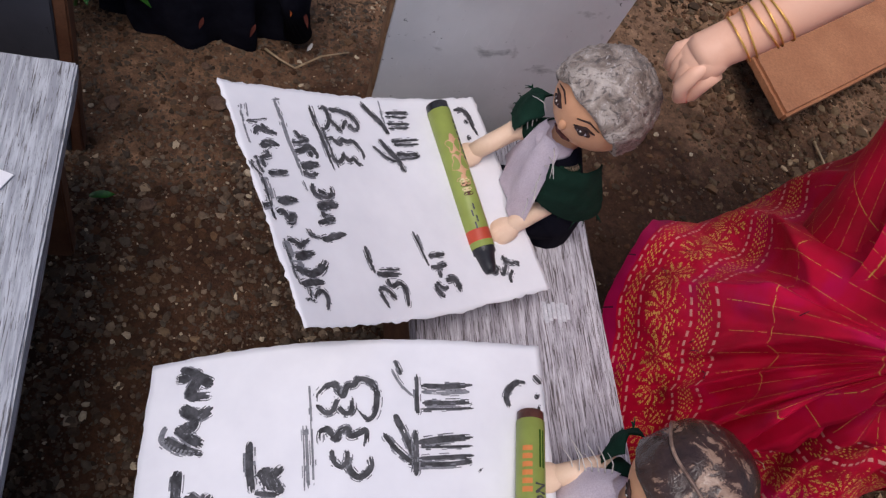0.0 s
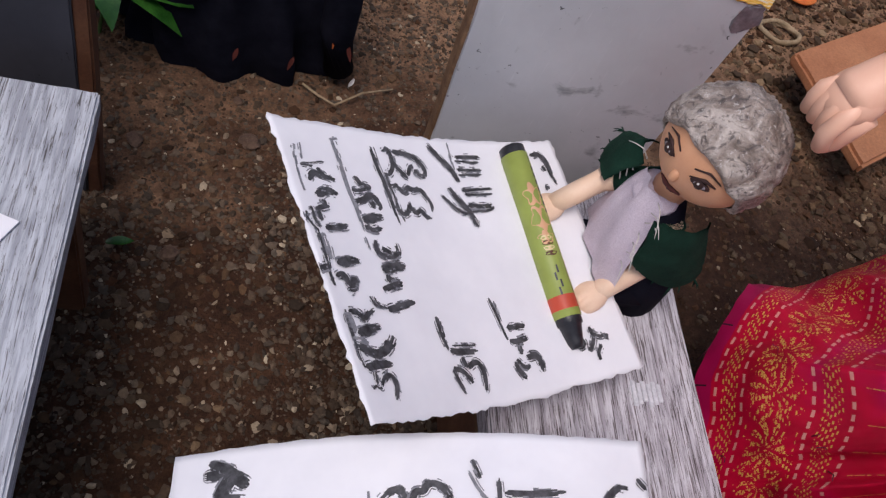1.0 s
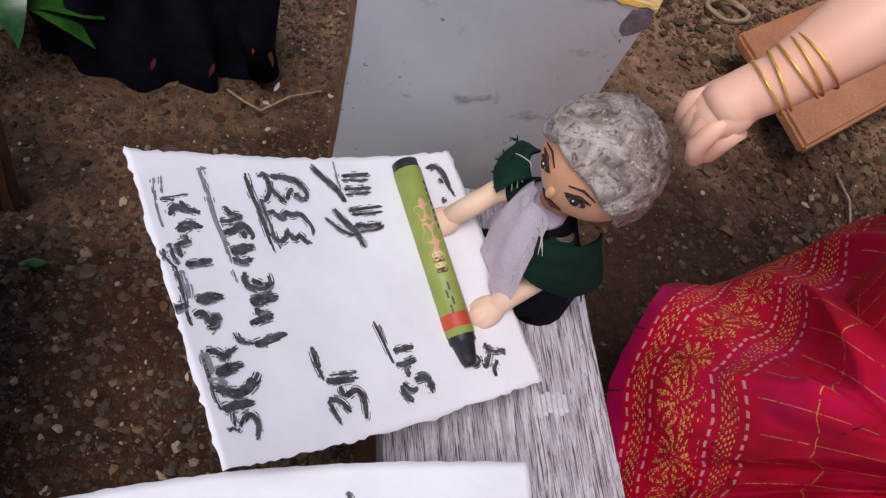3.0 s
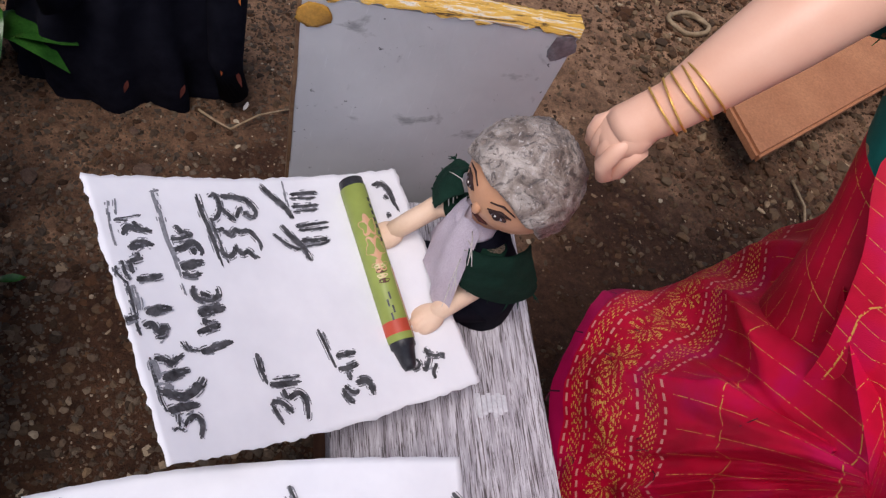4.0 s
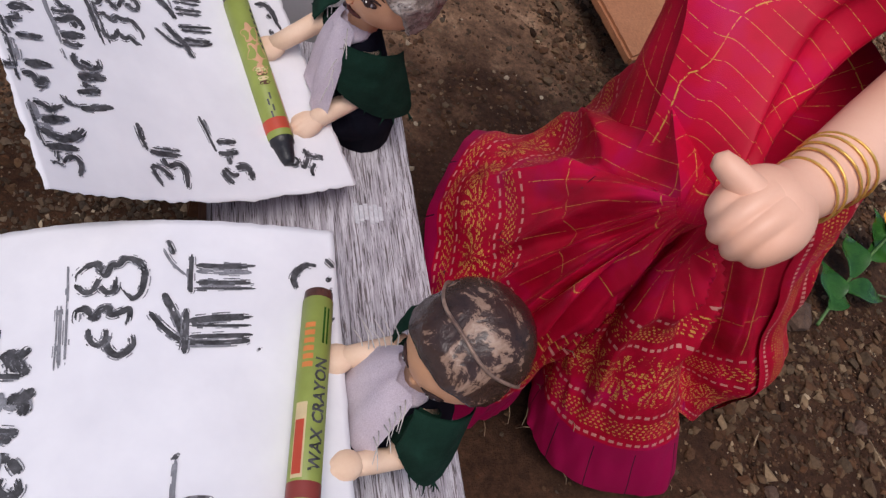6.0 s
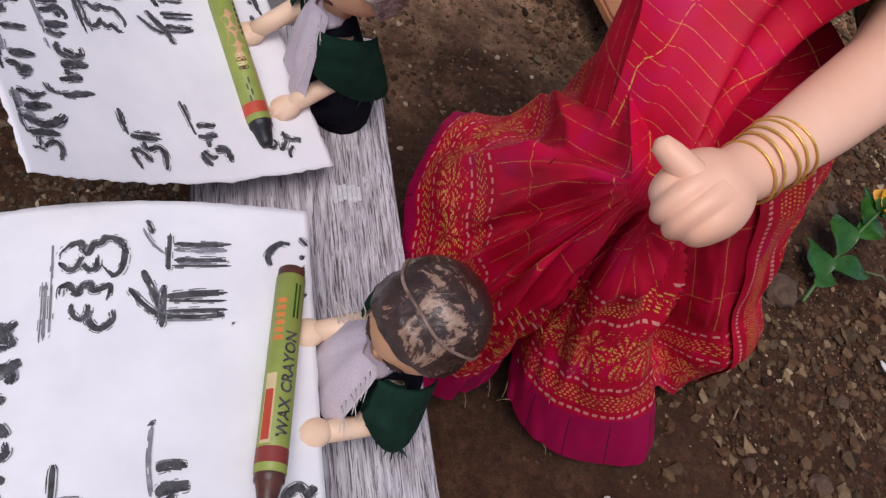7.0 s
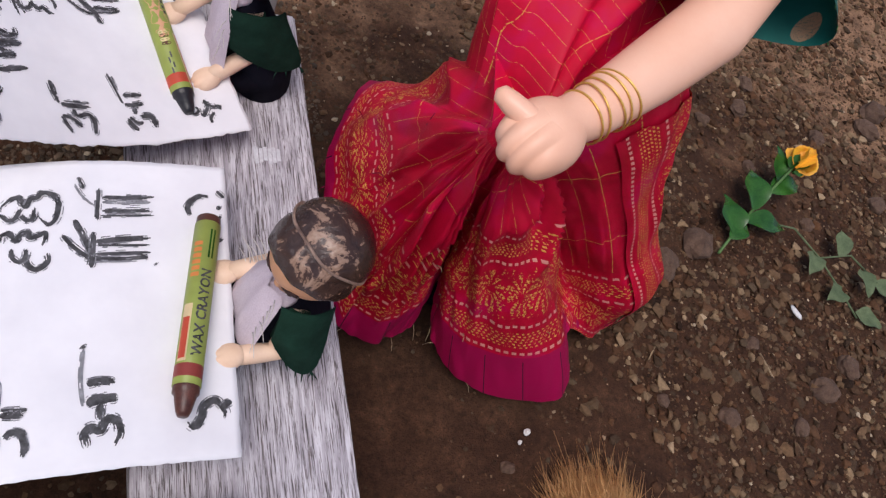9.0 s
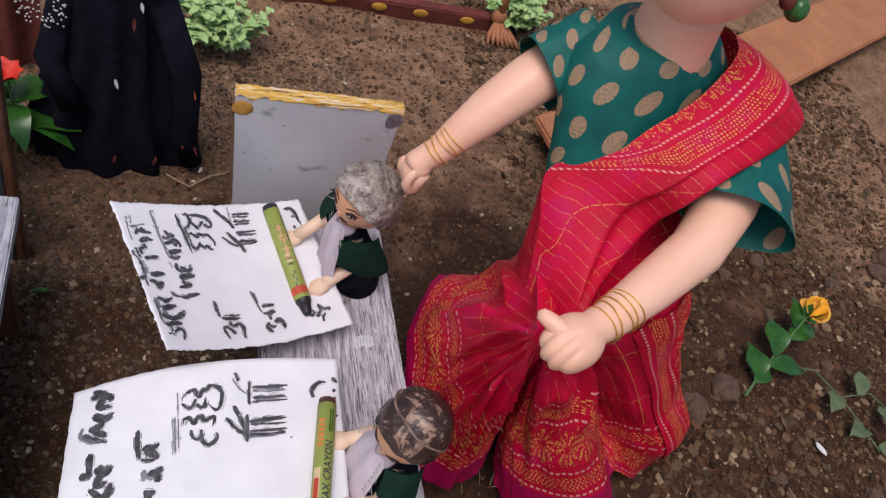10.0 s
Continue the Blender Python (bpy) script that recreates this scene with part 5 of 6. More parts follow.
def edging():
    """A dark painted strip with orange blotches that edges the plot."""
    ob = thing("edging_strip", "dark red-brown strip with orange blotches edging the soil", "edging")
    part("strip", slab(0.26, 0.735, 0.885, 0.905, -0.004, 0.022, 0.002, 14, 0.0012, 8), MAROON_CLOTH, ob)
    for x in (0.47, 0.54, 0.60, 0.67):
        b = Builder()
        b.ball((x, 0.8845, 0.013), (0.011, 0.0016, 0.006), YELLOW_EDGE, (0, 0, 0), 14, 8, lambda d: 1 + 0.3 * noise.noise(d * 3))
        b.object("blotch", ob)
    knot = thing("cloth_knot", "knotted rust-coloured cloth strip beside the edging", "cloth")
    for k in range(7):
        b = Builder()
        b.tube([(0.712, 0.878, 0.03), (0.70 + 0.006 * k, 0.862 - 0.003 * (k % 3), 0.012), (0.698 + 0.008 * k, 0.85, 0.003)], [0.004, 0.0035, 0.002], TERRACOTTA, 8)
        b.object("strand", knot)
    b = Builder()
    b.ball((0.712, 0.878, 0.032), (0.011, 0.009, 0.012), TERRACOTTA)
    b.object("knot", knot)
    b = Builder()
    b.tube([(0.712, 0.878, 0.04), (0.714, 0.884, 0.075), (0.716, 0.89, 0.11)], [0.006, 0.005, 0.006], TERRACOTTA, 10)
    b.object("cord", knot)


edging()


def curtain():
    ob = thing("red_cloth", "pleated dull red cloth hanging behind a plant", "cloth")
    rows = []
    for z in (0.0, 0.1, 0.2, 0.3):
        rows.append([Vector((0.0 + 0.0045 * k, 0.70 + 0.006 * math.sin(k * 0.9) + 0.004 * z * math.sin(k * 0.4), z)) for k in range(34)])
    b = Builder()
    b.loft(rows, MAROON_CLOTH, closed=False)
    b.loft([[p + Vector((0, 0.002, 0)) for p in r] for r in rows], MAROON_CLOTH, closed=False)
    b.object("drape", ob)


curtain()


def coil():
    ob = thing("string_coil", "small coil of pale twine on soil", "string")
    b = Builder()
    pts = [Vector((0.745 + 0.024 * math.cos(q) * (1 + 0.06 * math.sin(q * 1.3)), 0.742 + 0.015 * math.sin(q), 0.004 + 0.0018 * math.sin(q * 2.7) + 0.0012 * q / 6)) for q in (k * 0.3 for k in range(48))]
    b.tube(pts, [0.0024] * len(pts), STRAW, 8)
    b.object("loop", ob)


coil()


def twig(pts, r, label):
    b = Builder()
    b.tube(pts, [r * (1 - 0.4 * k / len(pts)) for k in range(len(pts))], STRAW, 7)
    tagged(b.object("twig"), label, "twig", "twigs on the soil")


twig([(0.272, 0.557, 0.005), (0.284, 0.549, 0.004), (0.295, 0.541, 0.006), (0.315, 0.557, 0.006), (0.338, 0.566, 0.006)], 0.0010, "thin bent dry straw on soil")
twig([(0.80, 0.55, 0.004), (0.80, 0.52, 0.006), (0.785, 0.48, 0.005), (0.79, 0.455, 0.004)], 0.0014, "thin dry root lying on soil")
twig([(0.884, 0.19, 0.003), (0.888, 0.165, 0.004)], 0.001, "short pale straw on soil")
twig([(0.77, 0.205, 0.003), (0.755, 0.19, 0.004)], 0.0008, "short pale straw on soil")

b = Builder()
b.ball((0, 0, 0), (0.0045, 0.0085, 0.0012), WHITE_BIT, (0, 8, 20), 10, 6, lambda d: 1 + 0.3 * noise.noise(d * 3))
scrap = tagged(b.object("paper_scrap"), "tiny white scrap lying on soil", "scrap", "scraps")
scrap.location = (0.948, 0.228, 0.006)

b = Builder()
leaf_blade(b, (0.166, 0.408, 0.007), (1, 0.25, 0.1), 0.016, 0.006, 0.2, LEAF)
tagged(b.object("leaf_scrap"), "small torn green leaf lying on gravel", "leaf")

for x, y, r in ((0.622, 0.139, 0.0030), (0.614, 0.132, 0.0019)):
    b = Builder()
    b.ball((0, 0, 0), (r, r * 0.8, r * 0.7), WHITE_BIT, (0, 0, 40), 12, 8, lambda d: 1 + 0.35 * noise.noise(d * 1.8 + Vector((x * 70, 0, 0))))
    tagged(b.object("white_pebble", smooth=False), "small whitish pebble lying on dark soil", "pebble", "white pebbles").location = (x, y, 0.003)

b = Builder()
b.ball((0, 0, 0), (0.022, 0.017, 0.004), ORANGE_CLOTH, (0, 0, 30), 24, 8)
petal = tagged(b.object("red_petal"), "flat orange-red petal lying on soil", "petal")
petal.location = (0.800, 0.815, 0.006)

b = Builder()
b.add([(0.110, 0.352, 0.1345), (0.151, 0.337, 0.1345), (0.132, 0.300, 0.1345), (0.095, 0.310, 0.1345)], [(0, 3, 2, 1)], PAPER)
b.add([(0.110, 0.352, 0.1338), (0.151, 0.337, 0.1338), (0.132, 0.300, 0.1338), (0.095, 0.310, 0.1338)], [(0, 1, 2, 3)], PAPER)
tagged(b.object("page", smooth=False), "small white sheet corner on a pale bench", "paper sheet", "pages on the bench")


def fluff():
    """A tuft of soft orange fibres lying on the soil."""
    rng = random.Random(8)
    b = Builder()
    for k in range(2600):
        a = rng.gauss(0.10, 0.26)
        d = Vector((math.sin(a), math.cos(a), rng.uniform(0.0, 0.45))).normalized()
        p0 = Vector((0.650 + rng.gauss(0, 0.013), 0.045 + rng.gauss(0, 0.008), 0.004 + abs(rng.gauss(0, 0.006))))
        l = rng.uniform(0.036, 0.060) * (1.35 if k % 40 == 0 else 1.0)
        sway = Vector((rng.gauss(0, 0.004), rng.gauss(0, 0.003), -0.006))
        b.tube([p0, p0 + d * l * 0.6, p0 + d * l + sway], [0.00036, 0.00032, 0.00006], ORANGE_FUR, 3)
    tagged(b.object("fibre_tuft"), "soft tuft of orange fibres lying on soil", "tuft")


fluff()

# ---- handwriting and prints ----
INK_RNG = random.Random(11)


def stroke(b, sheet, width, points, faint):
    """A dry brush stroke on a sheet: a solid core with ragged bristle marks beside it."""
    pts = [Vector((points[k], points[k + 1], 0)) for k in range(0, len(points), 2)]
    fine = []
    for k in range(len(pts) - 1):
        p0, p1, p2, p3 = pts[max(k - 1, 0)], pts[k], pts[k + 1], pts[min(k + 2, len(pts) - 1)]
        for j in range(6):
            t = j / 6
            fine.append(0.5 * (2 * p1 + (p2 - p0) * t + (2 * p0 - 5 * p1 + 4 * p2 - p3) * t * t + (3 * p1 - p0 - 3 * p2 + p3) * t ** 3))
    fine.append(pts[-1])
    size = ((sheet.c[1] - sheet.c[0]).length, (sheet.c[2] - sheet.c[0]).length)
    n = len(fine)
    sides = []
    for k in range(n):
        d = fine[min(k + 1, n - 1)] - fine[max(k - 1, 0)]
        across = Vector((-d.y * size[1], d.x * size[0], 0))
        across = across.normalized() if across.length > 1e-9 else Vector((0, 1, 0))
        sides.append(Vector((across.x / size[0], across.y / size[1], 0)))

    w = width * 0.00125
    core = max(2, round(w / 0.00045))
    lanes = core + 4
    step = w / core

    def corner(k, j):
        ease = min(1.0, 0.5 + k * 0.4, 0.5 + (n - 1 - k) * 0.4)
        wobble = 0.25 * step * noise.noise(Vector((k * 0.9, j * 1.3, width)))
        q = fine[k] + sides[k] * ((j - lanes / 2) * step * ease + wobble)
        return sheet.at(min(0.997, max(0.003, q.x)), min(0.997, max(0.003, q.y)), 0.0004)

    verts = [corner(k, j) for k in range(n) for j in range(lanes + 1)]
    dark, pale = [], []
    for j in range(lanes):
        edge = abs((j + 0.5) / lanes * 2 - 1)
        outer = j < 2 or j >= lanes - 2
        k0 = INK_RNG.randrange(0, max(1, round(n * (0.04 + 0.30 * edge))))
        k1 = n - 1 - INK_RNG.randrange(0, max(1, round(n * (0.06 + 0.45 * edge))))
        for k in range(k0, k1):
            gap = noise.noise(Vector((k * 0.35, j * 2.7, width * 3.1 + n))) + (0.35 if outer else -0.35) + (0.3 if faint else 0.0)
            if gap > 0.38:
                continue
            face = (k * (lanes + 1) + j, k * (lanes + 1) + j + 1, (k + 1) * (lanes + 1) + j + 1, (k + 1) * (lanes + 1) + j)
            (pale if faint or (outer and gap > 0.0) or gap > 0.22 else dark).append(face)
    b.add(verts, dark, INK)
    base = len(b.verts) - len(verts)
    s = b.slot(INK_FAINT)
    b.faces += [tuple(base + v for v in f) for f in pale]
    b.slots += [s] * len(pale)


def letter(sheet, parent, strokes):
    for width, *points in strokes:
        b = Builder()
        stroke(b, sheet, abs(width), points, width < 0)
        b.object("pen_stroke", parent, False)


letter(PAGE_A, page_a, [(1.4, 0.067, 0.102, 0.083, 0.127, 0.103, 0.132, 0.110, 0.107, 0.102, 0.077, 0.095, 0.059), (0.7, 0.039, 0.096, 0.049, 0.105, 0.058, 0.097, 0.067, 0.102), (0.7, 0.062, 0.149, 0.056, 0.109), (2.2, 0.039, 0.158, 0.072, 0.164, 0.120, 0.169)])
letter(PAGE_A, page_a, [(0.5, 0.033, 0.342, 0.033, 0.261, 0.031, 0.198, 0.038, 0.153), (2.5, 0.031, 0.226, 0.053, 0.214, 0.081, 0.199, 0.109, 0.206, 0.136, 0.232, 0.151, 0.252), (2.4, 0.048, 0.259, 0.080, 0.272, 0.122, 0.281), (-1.8, 0.029, 0.245, 0.070, 0.232)])
letter(PAGE_A, page_a, [(1.6, 0.042, 0.328, 0.066, 0.323, 0.082, 0.308, 0.099, 0.323, 0.119, 0.338), (1.6, 0.079, 0.322, 0.075, 0.292), (-2.5, 0.038, 0.325, 0.039, 0.260)])
letter(PAGE_A, page_a, [(2.0, 0.042, 0.433, 0.063, 0.444, 0.075, 0.414, 0.092, 0.431, 0.081, 0.402, 0.061, 0.390), (2.4, 0.056, 0.478, 0.087, 0.492, 0.128, 0.498), (1.6, -0.004, 0.456, 0.018, 0.465, 0.038, 0.472)])
letter(PAGE_A, page_a, [(0.9, 0.032, 0.588, 0.033, 0.544, 0.030, 0.492, 0.027, 0.442, 0.029, 0.405), (-1.9, 0.045, 0.580, 0.042, 0.492), (1.7, 0.057, 0.598, 0.093, 0.604, 0.128, 0.614), (0.8, 0.018, 0.650, 0.017, 0.623, 0.028, 0.597, 0.038, 0.585), (0.8, 0.037, 0.669, 0.037, 0.633, 0.043, 0.594)])
letter(PAGE_A, page_a, [(1.5, 0.053, 0.670, 0.054, 0.642, 0.054, 0.619), (1.5, 0.055, 0.666, 0.090, 0.679), (1.6, 0.079, 0.699, 0.079, 0.678), (2.6, 0.064, 0.707, 0.095, 0.732, 0.130, 0.727)])
letter(PAGE_A, page_a, [(2.0, 0.056, 0.762, 0.075, 0.792, 0.097, 0.785, 0.132, 0.778), (1.2, 0.090, 0.813, 0.113, 0.782, 0.136, 0.779), (0.6, 0.045, 0.817, 0.081, 0.818), (0.4, 0.049, 0.822, 0.097, 0.835, 0.119, 0.841)])
letter(PAGE_A, page_a, [(-0.8, 0.048, 0.898, 0.038, 0.836, 0.032, 0.769, 0.034, 0.705), (-0.6, 0.065, 0.901, 0.056, 0.838)])
letter(PAGE_A, page_a, [(0.6, 0.132, 0.377, 0.139, 0.351, 0.164, 0.340), (0.6, 0.119, 0.378, 0.127, 0.355, 0.144, 0.340), (2.1, 0.163, 0.335, 0.202, 0.345, 0.258, 0.362)])
letter(PAGE_A, page_a, [(1.9, 0.169, 0.401, 0.206, 0.416, 0.237, 0.424), (2.3, 0.206, 0.444, 0.215, 0.425, 0.239, 0.429), (1.9, 0.201, 0.453, 0.197, 0.426), (2.8, 0.187, 0.468, 0.222, 0.479, 0.269, 0.486)])
letter(PAGE_A, page_a, [(1.6, 0.202, 0.573, 0.192, 0.545, 0.204, 0.522, 0.232, 0.516, 0.259, 0.534, 0.260, 0.566), (1.6, 0.210, 0.545, 0.238, 0.529), (-0.6, 0.169, 0.582, 0.172, 0.536)])
letter(PAGE_A, page_a, [(1.6, 0.178, 0.619, 0.204, 0.608, 0.236, 0.620), (2.4, 0.180, 0.638, 0.215, 0.654, 0.250, 0.659), (2.0, 0.174, 0.704, 0.201, 0.715, 0.234, 0.733, 0.251, 0.708, 0.244, 0.682), (2.0, 0.226, 0.726, 0.231, 0.687)])
letter(PAGE_A, page_a, [(1.2, 0.176, 0.749, 0.202, 0.751, 0.243, 0.767), (1.9, 0.200, 0.804, 0.215, 0.775, 0.243, 0.767), (-1.6, 0.168, 0.940, 0.169, 0.850, 0.167, 0.752, 0.173, 0.676, 0.173, 0.600), (-0.8, 0.159, 0.933, 0.187, 0.943)])
letter(PAGE_A, page_a, [(1.5, 0.289, 0.940, 0.288, 0.860, 0.294, 0.789, 0.297, 0.709, 0.299, 0.635), (0.8, 0.307, 0.841, 0.312, 0.770, 0.315, 0.689, 0.320, 0.649)])
letter(PAGE_A, page_a, [(1.5, 0.321, 0.918, 0.340, 0.929, 0.349, 0.904, 0.341, 0.859, 0.322, 0.831, 0.308, 0.830), (1.9, 0.358, 0.923, 0.390, 0.920, 0.425, 0.912, 0.444, 0.887, 0.452, 0.859, 0.444, 0.834), (1.7, 0.347, 0.882, 0.358, 0.857, 0.376, 0.830, 0.384, 0.827), (1.4, 0.386, 0.831, 0.403, 0.866, 0.417, 0.872), (1.6, 0.413, 0.856, 0.430, 0.837, 0.448, 0.832)])
letter(PAGE_A, page_a, [(1.7, 0.308, 0.781, 0.332, 0.787, 0.350, 0.764, 0.370, 0.782, 0.382, 0.772, 0.406, 0.778, 0.422, 0.758, 0.432, 0.726, 0.430, 0.693), (1.7, 0.312, 0.718, 0.312, 0.691, 0.330, 0.678, 0.350, 0.700, 0.355, 0.728), (1.6, 0.358, 0.728, 0.365, 0.686, 0.390, 0.696, 0.398, 0.675, 0.419, 0.667)])
letter(PAGE_A, page_a, [(2.0, 0.495, 0.973, 0.520, 0.922, 0.546, 0.877, 0.560, 0.844, 0.565, 0.814), (-0.7, 0.572, 0.984, 0.568, 0.922, 0.566, 0.866), (1.4, 0.582, 0.922, 0.630, 0.925, 0.682, 0.925), (0.7, 0.578, 0.906, 0.624, 0.904, 0.669, 0.900), (1.2, 0.573, 0.870, 0.617, 0.868, 0.670, 0.870), (0.7, 0.574, 0.847, 0.626, 0.849, 0.665, 0.851)])
letter(PAGE_A, page_a, [(2.0, 0.519, 0.794, 0.535, 0.757, 0.554, 0.716, 0.570, 0.689, 0.581, 0.634), (1.1, 0.484, 0.763, 0.509, 0.726, 0.543, 0.691, 0.571, 0.693), (1.1, 0.566, 0.781, 0.627, 0.788, 0.684, 0.790), (0.9, 0.569, 0.766, 0.620, 0.766, 0.678, 0.768), (1.6, 0.567, 0.722, 0.615, 0.718, 0.663, 0.719), (0.7, 0.572, 0.697, 0.629, 0.701, 0.670, 0.712)])
letter(PAGE_A, page_a, [(1.2, 0.311, 0.312, 0.310, 0.252, 0.316, 0.198), (0.6, 0.319, 0.296, 0.319, 0.242), (2.0, 0.320, 0.197, 0.359, 0.190, 0.418, 0.188), (0.6, 0.333, 0.213, 0.382, 0.210, 0.418, 0.206), (1.6, 0.354, 0.173, 0.359, 0.136), (1.4, 0.310, 0.137, 0.315, 0.101, 0.325, 0.055), (1.6, 0.311, 0.140, 0.340, 0.127, 0.356, 0.101, 0.364, 0.087), (1.8, 0.359, 0.136, 0.398, 0.151, 0.412, 0.115, 0.396, 0.050)])
letter(PAGE_A, page_a, [(1.1, 0.521, 0.366, 0.530, 0.290, 0.537, 0.210), (0.4, 0.535, 0.353, 0.540, 0.278), (1.7, 0.549, 0.253, 0.582, 0.253, 0.619, 0.251), (1.9, 0.543, 0.203, 0.574, 0.201, 0.614, 0.208), (1.7, 0.575, 0.191, 0.570, 0.153), (1.9, 0.537, 0.133, 0.541, 0.103, 0.557, 0.066), (1.5, 0.545, 0.140, 0.563, 0.112, 0.589, 0.105), (2.4, 0.582, 0.140, 0.620, 0.140, 0.628, 0.108, 0.627, 0.079)])
letter(PAGE_A, page_a, [(1.1, 0.778, 0.159, 0.791, 0.130, 0.815, 0.139, 0.810, 0.166), (1.6, 0.850, 0.197, 0.858, 0.162, 0.834, 0.120, 0.818, 0.121), (1.2, 0.848, 0.176, 0.881, 0.154, 0.904, 0.158), (1.4, 0.876, 0.123, 0.855, 0.098, 0.850, 0.068), (1.2, 0.896, 0.139, 0.913, 0.155)])
letter(PAGE_A, page_a, [(2.0, 0.883, 0.926, 0.921, 0.935, 0.940, 0.895, 0.944, 0.843, 0.952, 0.792), (1.5, 0.918, 0.880, 0.928, 0.858), (1.2, 0.898, 0.787, 0.916, 0.780)])
letter(PAGE_B, page_b, [(-0.7, 0.380, 0.880, 0.386, 0.790, 0.392, 0.667, 0.395, 0.601), (-0.5, 0.368, 0.761, 0.373, 0.669, 0.375, 0.590), (-0.9, 0.375, 0.760, 0.380, 0.668, 0.384, 0.595)])
letter(PAGE_B, page_b, [(2.0, 0.399, 0.817, 0.400, 0.844, 0.416, 0.864, 0.436, 0.870, 0.451, 0.852, 0.461, 0.835, 0.471, 0.863, 0.487, 0.866, 0.498, 0.881, 0.520, 0.877, 0.538, 0.855, 0.544, 0.822, 0.537, 0.782, 0.520, 0.764, 0.507, 0.776, 0.492, 0.804), (1.7, 0.399, 0.817, 0.420, 0.791, 0.437, 0.797, 0.444, 0.817, 0.450, 0.833), (1.7, 0.449, 0.807, 0.465, 0.787, 0.481, 0.794, 0.482, 0.833)])
letter(PAGE_B, page_b, [(2.0, 0.407, 0.708, 0.408, 0.738, 0.425, 0.744, 0.442, 0.720, 0.455, 0.738, 0.471, 0.743, 0.478, 0.724, 0.498, 0.730, 0.513, 0.737, 0.514, 0.714, 0.510, 0.692), (1.5, 0.434, 0.691, 0.439, 0.660, 0.455, 0.644, 0.469, 0.658, 0.471, 0.687), (2.0, 0.471, 0.687, 0.473, 0.643, 0.490, 0.617, 0.508, 0.618, 0.524, 0.639, 0.521, 0.668)])
letter(PAGE_B, page_b, [(1.4, 0.644, 0.893, 0.642, 0.824, 0.642, 0.775), (1.0, 0.589, 0.935, 0.605, 0.892), (-0.9, 0.580, 0.909, 0.600, 0.866, 0.632, 0.828), (1.9, 0.653, 0.859, 0.717, 0.858, 0.792, 0.865), (-1.7, 0.654, 0.842, 0.716, 0.841, 0.782, 0.845), (1.6, 0.654, 0.808, 0.716, 0.810, 0.787, 0.814), (0.9, 0.649, 0.791, 0.716, 0.793, 0.791, 0.797)])
letter(PAGE_B, page_b, [(2.1, 0.584, 0.778, 0.603, 0.735, 0.623, 0.679, 0.633, 0.648), (1.6, 0.555, 0.728, 0.581, 0.688, 0.611, 0.656, 0.629, 0.641), (1.8, 0.634, 0.734, 0.633, 0.648, 0.628, 0.611), (2.3, 0.638, 0.698, 0.703, 0.708, 0.782, 0.714), (0.9, 0.638, 0.687, 0.710, 0.687, 0.779, 0.689), (1.4, 0.639, 0.656, 0.703, 0.659, 0.781, 0.662), (1.6, 0.612, 0.641, 0.703, 0.640, 0.774, 0.646)])
letter(PAGE_B, page_b, [(2.0, 0.893, 0.802, 0.884, 0.831, 0.898, 0.859, 0.924, 0.880, 0.947, 0.879), (1.5, 0.972, 0.904, 0.994, 0.878), (1.7, 0.970, 0.843, 0.982, 0.835), (1.5, 0.974, 0.806, 0.982, 0.801), (1.7, 0.971, 0.722, 0.980, 0.713), (0.9, 0.793, 0.626, 0.797, 0.621)])
letter(PAGE_B, page_b, [(1.5, 0.431, 0.280, 0.433, 0.190), (1.2, 0.444, 0.196, 0.500, 0.188), (2.4, 0.444, 0.182, 0.493, 0.175), (2.1, 0.456, 0.116, 0.467, 0.130, 0.488, 0.126, 0.500, 0.089, 0.496, 0.060), (1.8, 0.436, 0.137, 0.439, 0.072)])
letter(PAGE_B, page_b, [(-1.5, 0.617, 0.351, 0.613, 0.266, 0.621, 0.182), (1.2, 0.614, 0.362, 0.621, 0.353), (2.7, 0.628, 0.245, 0.654, 0.251, 0.693, 0.246), (3.6, 0.628, 0.190, 0.661, 0.198, 0.700, 0.199), (2.1, 0.661, 0.185, 0.660, 0.140), (3.0, 0.630, 0.065, 0.626, 0.101, 0.641, 0.120, 0.660, 0.110, 0.675, 0.138, 0.695, 0.135, 0.705, 0.098, 0.692, 0.059)])
letter(PAGE_B, page_b, [(2.8, 0.865, 0.115, 0.881, 0.100, 0.899, 0.121, 0.910, 0.158, 0.937, 0.175, 0.961, 0.144, 0.962, 0.118), (2.2, 0.953, 0.154, 0.981, 0.171)])
letter(PAGE_B, page_b, [(2.3, 0.249, 0.732, 0.252, 0.667, 0.261, 0.598), (3.6, 0.275, 0.654, 0.290, 0.633, 0.303, 0.599), (2.9, 0.287, 0.657, 0.300, 0.635, 0.325, 0.658), (2.6, 0.300, 0.635, 0.316, 0.606, 0.327, 0.588), (1.6, 0.267, 0.596, 0.320, 0.586)])
letter(PAGE_B, page_b, [(-2.2, 0.282, 0.553, 0.282, 0.505), (3.5, 0.296, 0.537, 0.322, 0.529, 0.341, 0.554), (2.9, 0.322, 0.529, 0.329, 0.509, 0.324, 0.490), (-1.9, 0.291, 0.521, 0.313, 0.507)])
letter(PAGE_B, page_b, [(2.8, 0.285, 0.462, 0.325, 0.449), (2.2, 0.289, 0.449, 0.313, 0.433)])
letter(PAGE_B, page_b, [(2.2, 0.277, 0.401, 0.317, 0.392), (2.5, 0.317, 0.392, 0.338, 0.358), (2.5, 0.307, 0.355, 0.301, 0.331, 0.321, 0.311, 0.339, 0.321, 0.333, 0.349), (-2.5, 0.292, 0.412, 0.295, 0.366)])
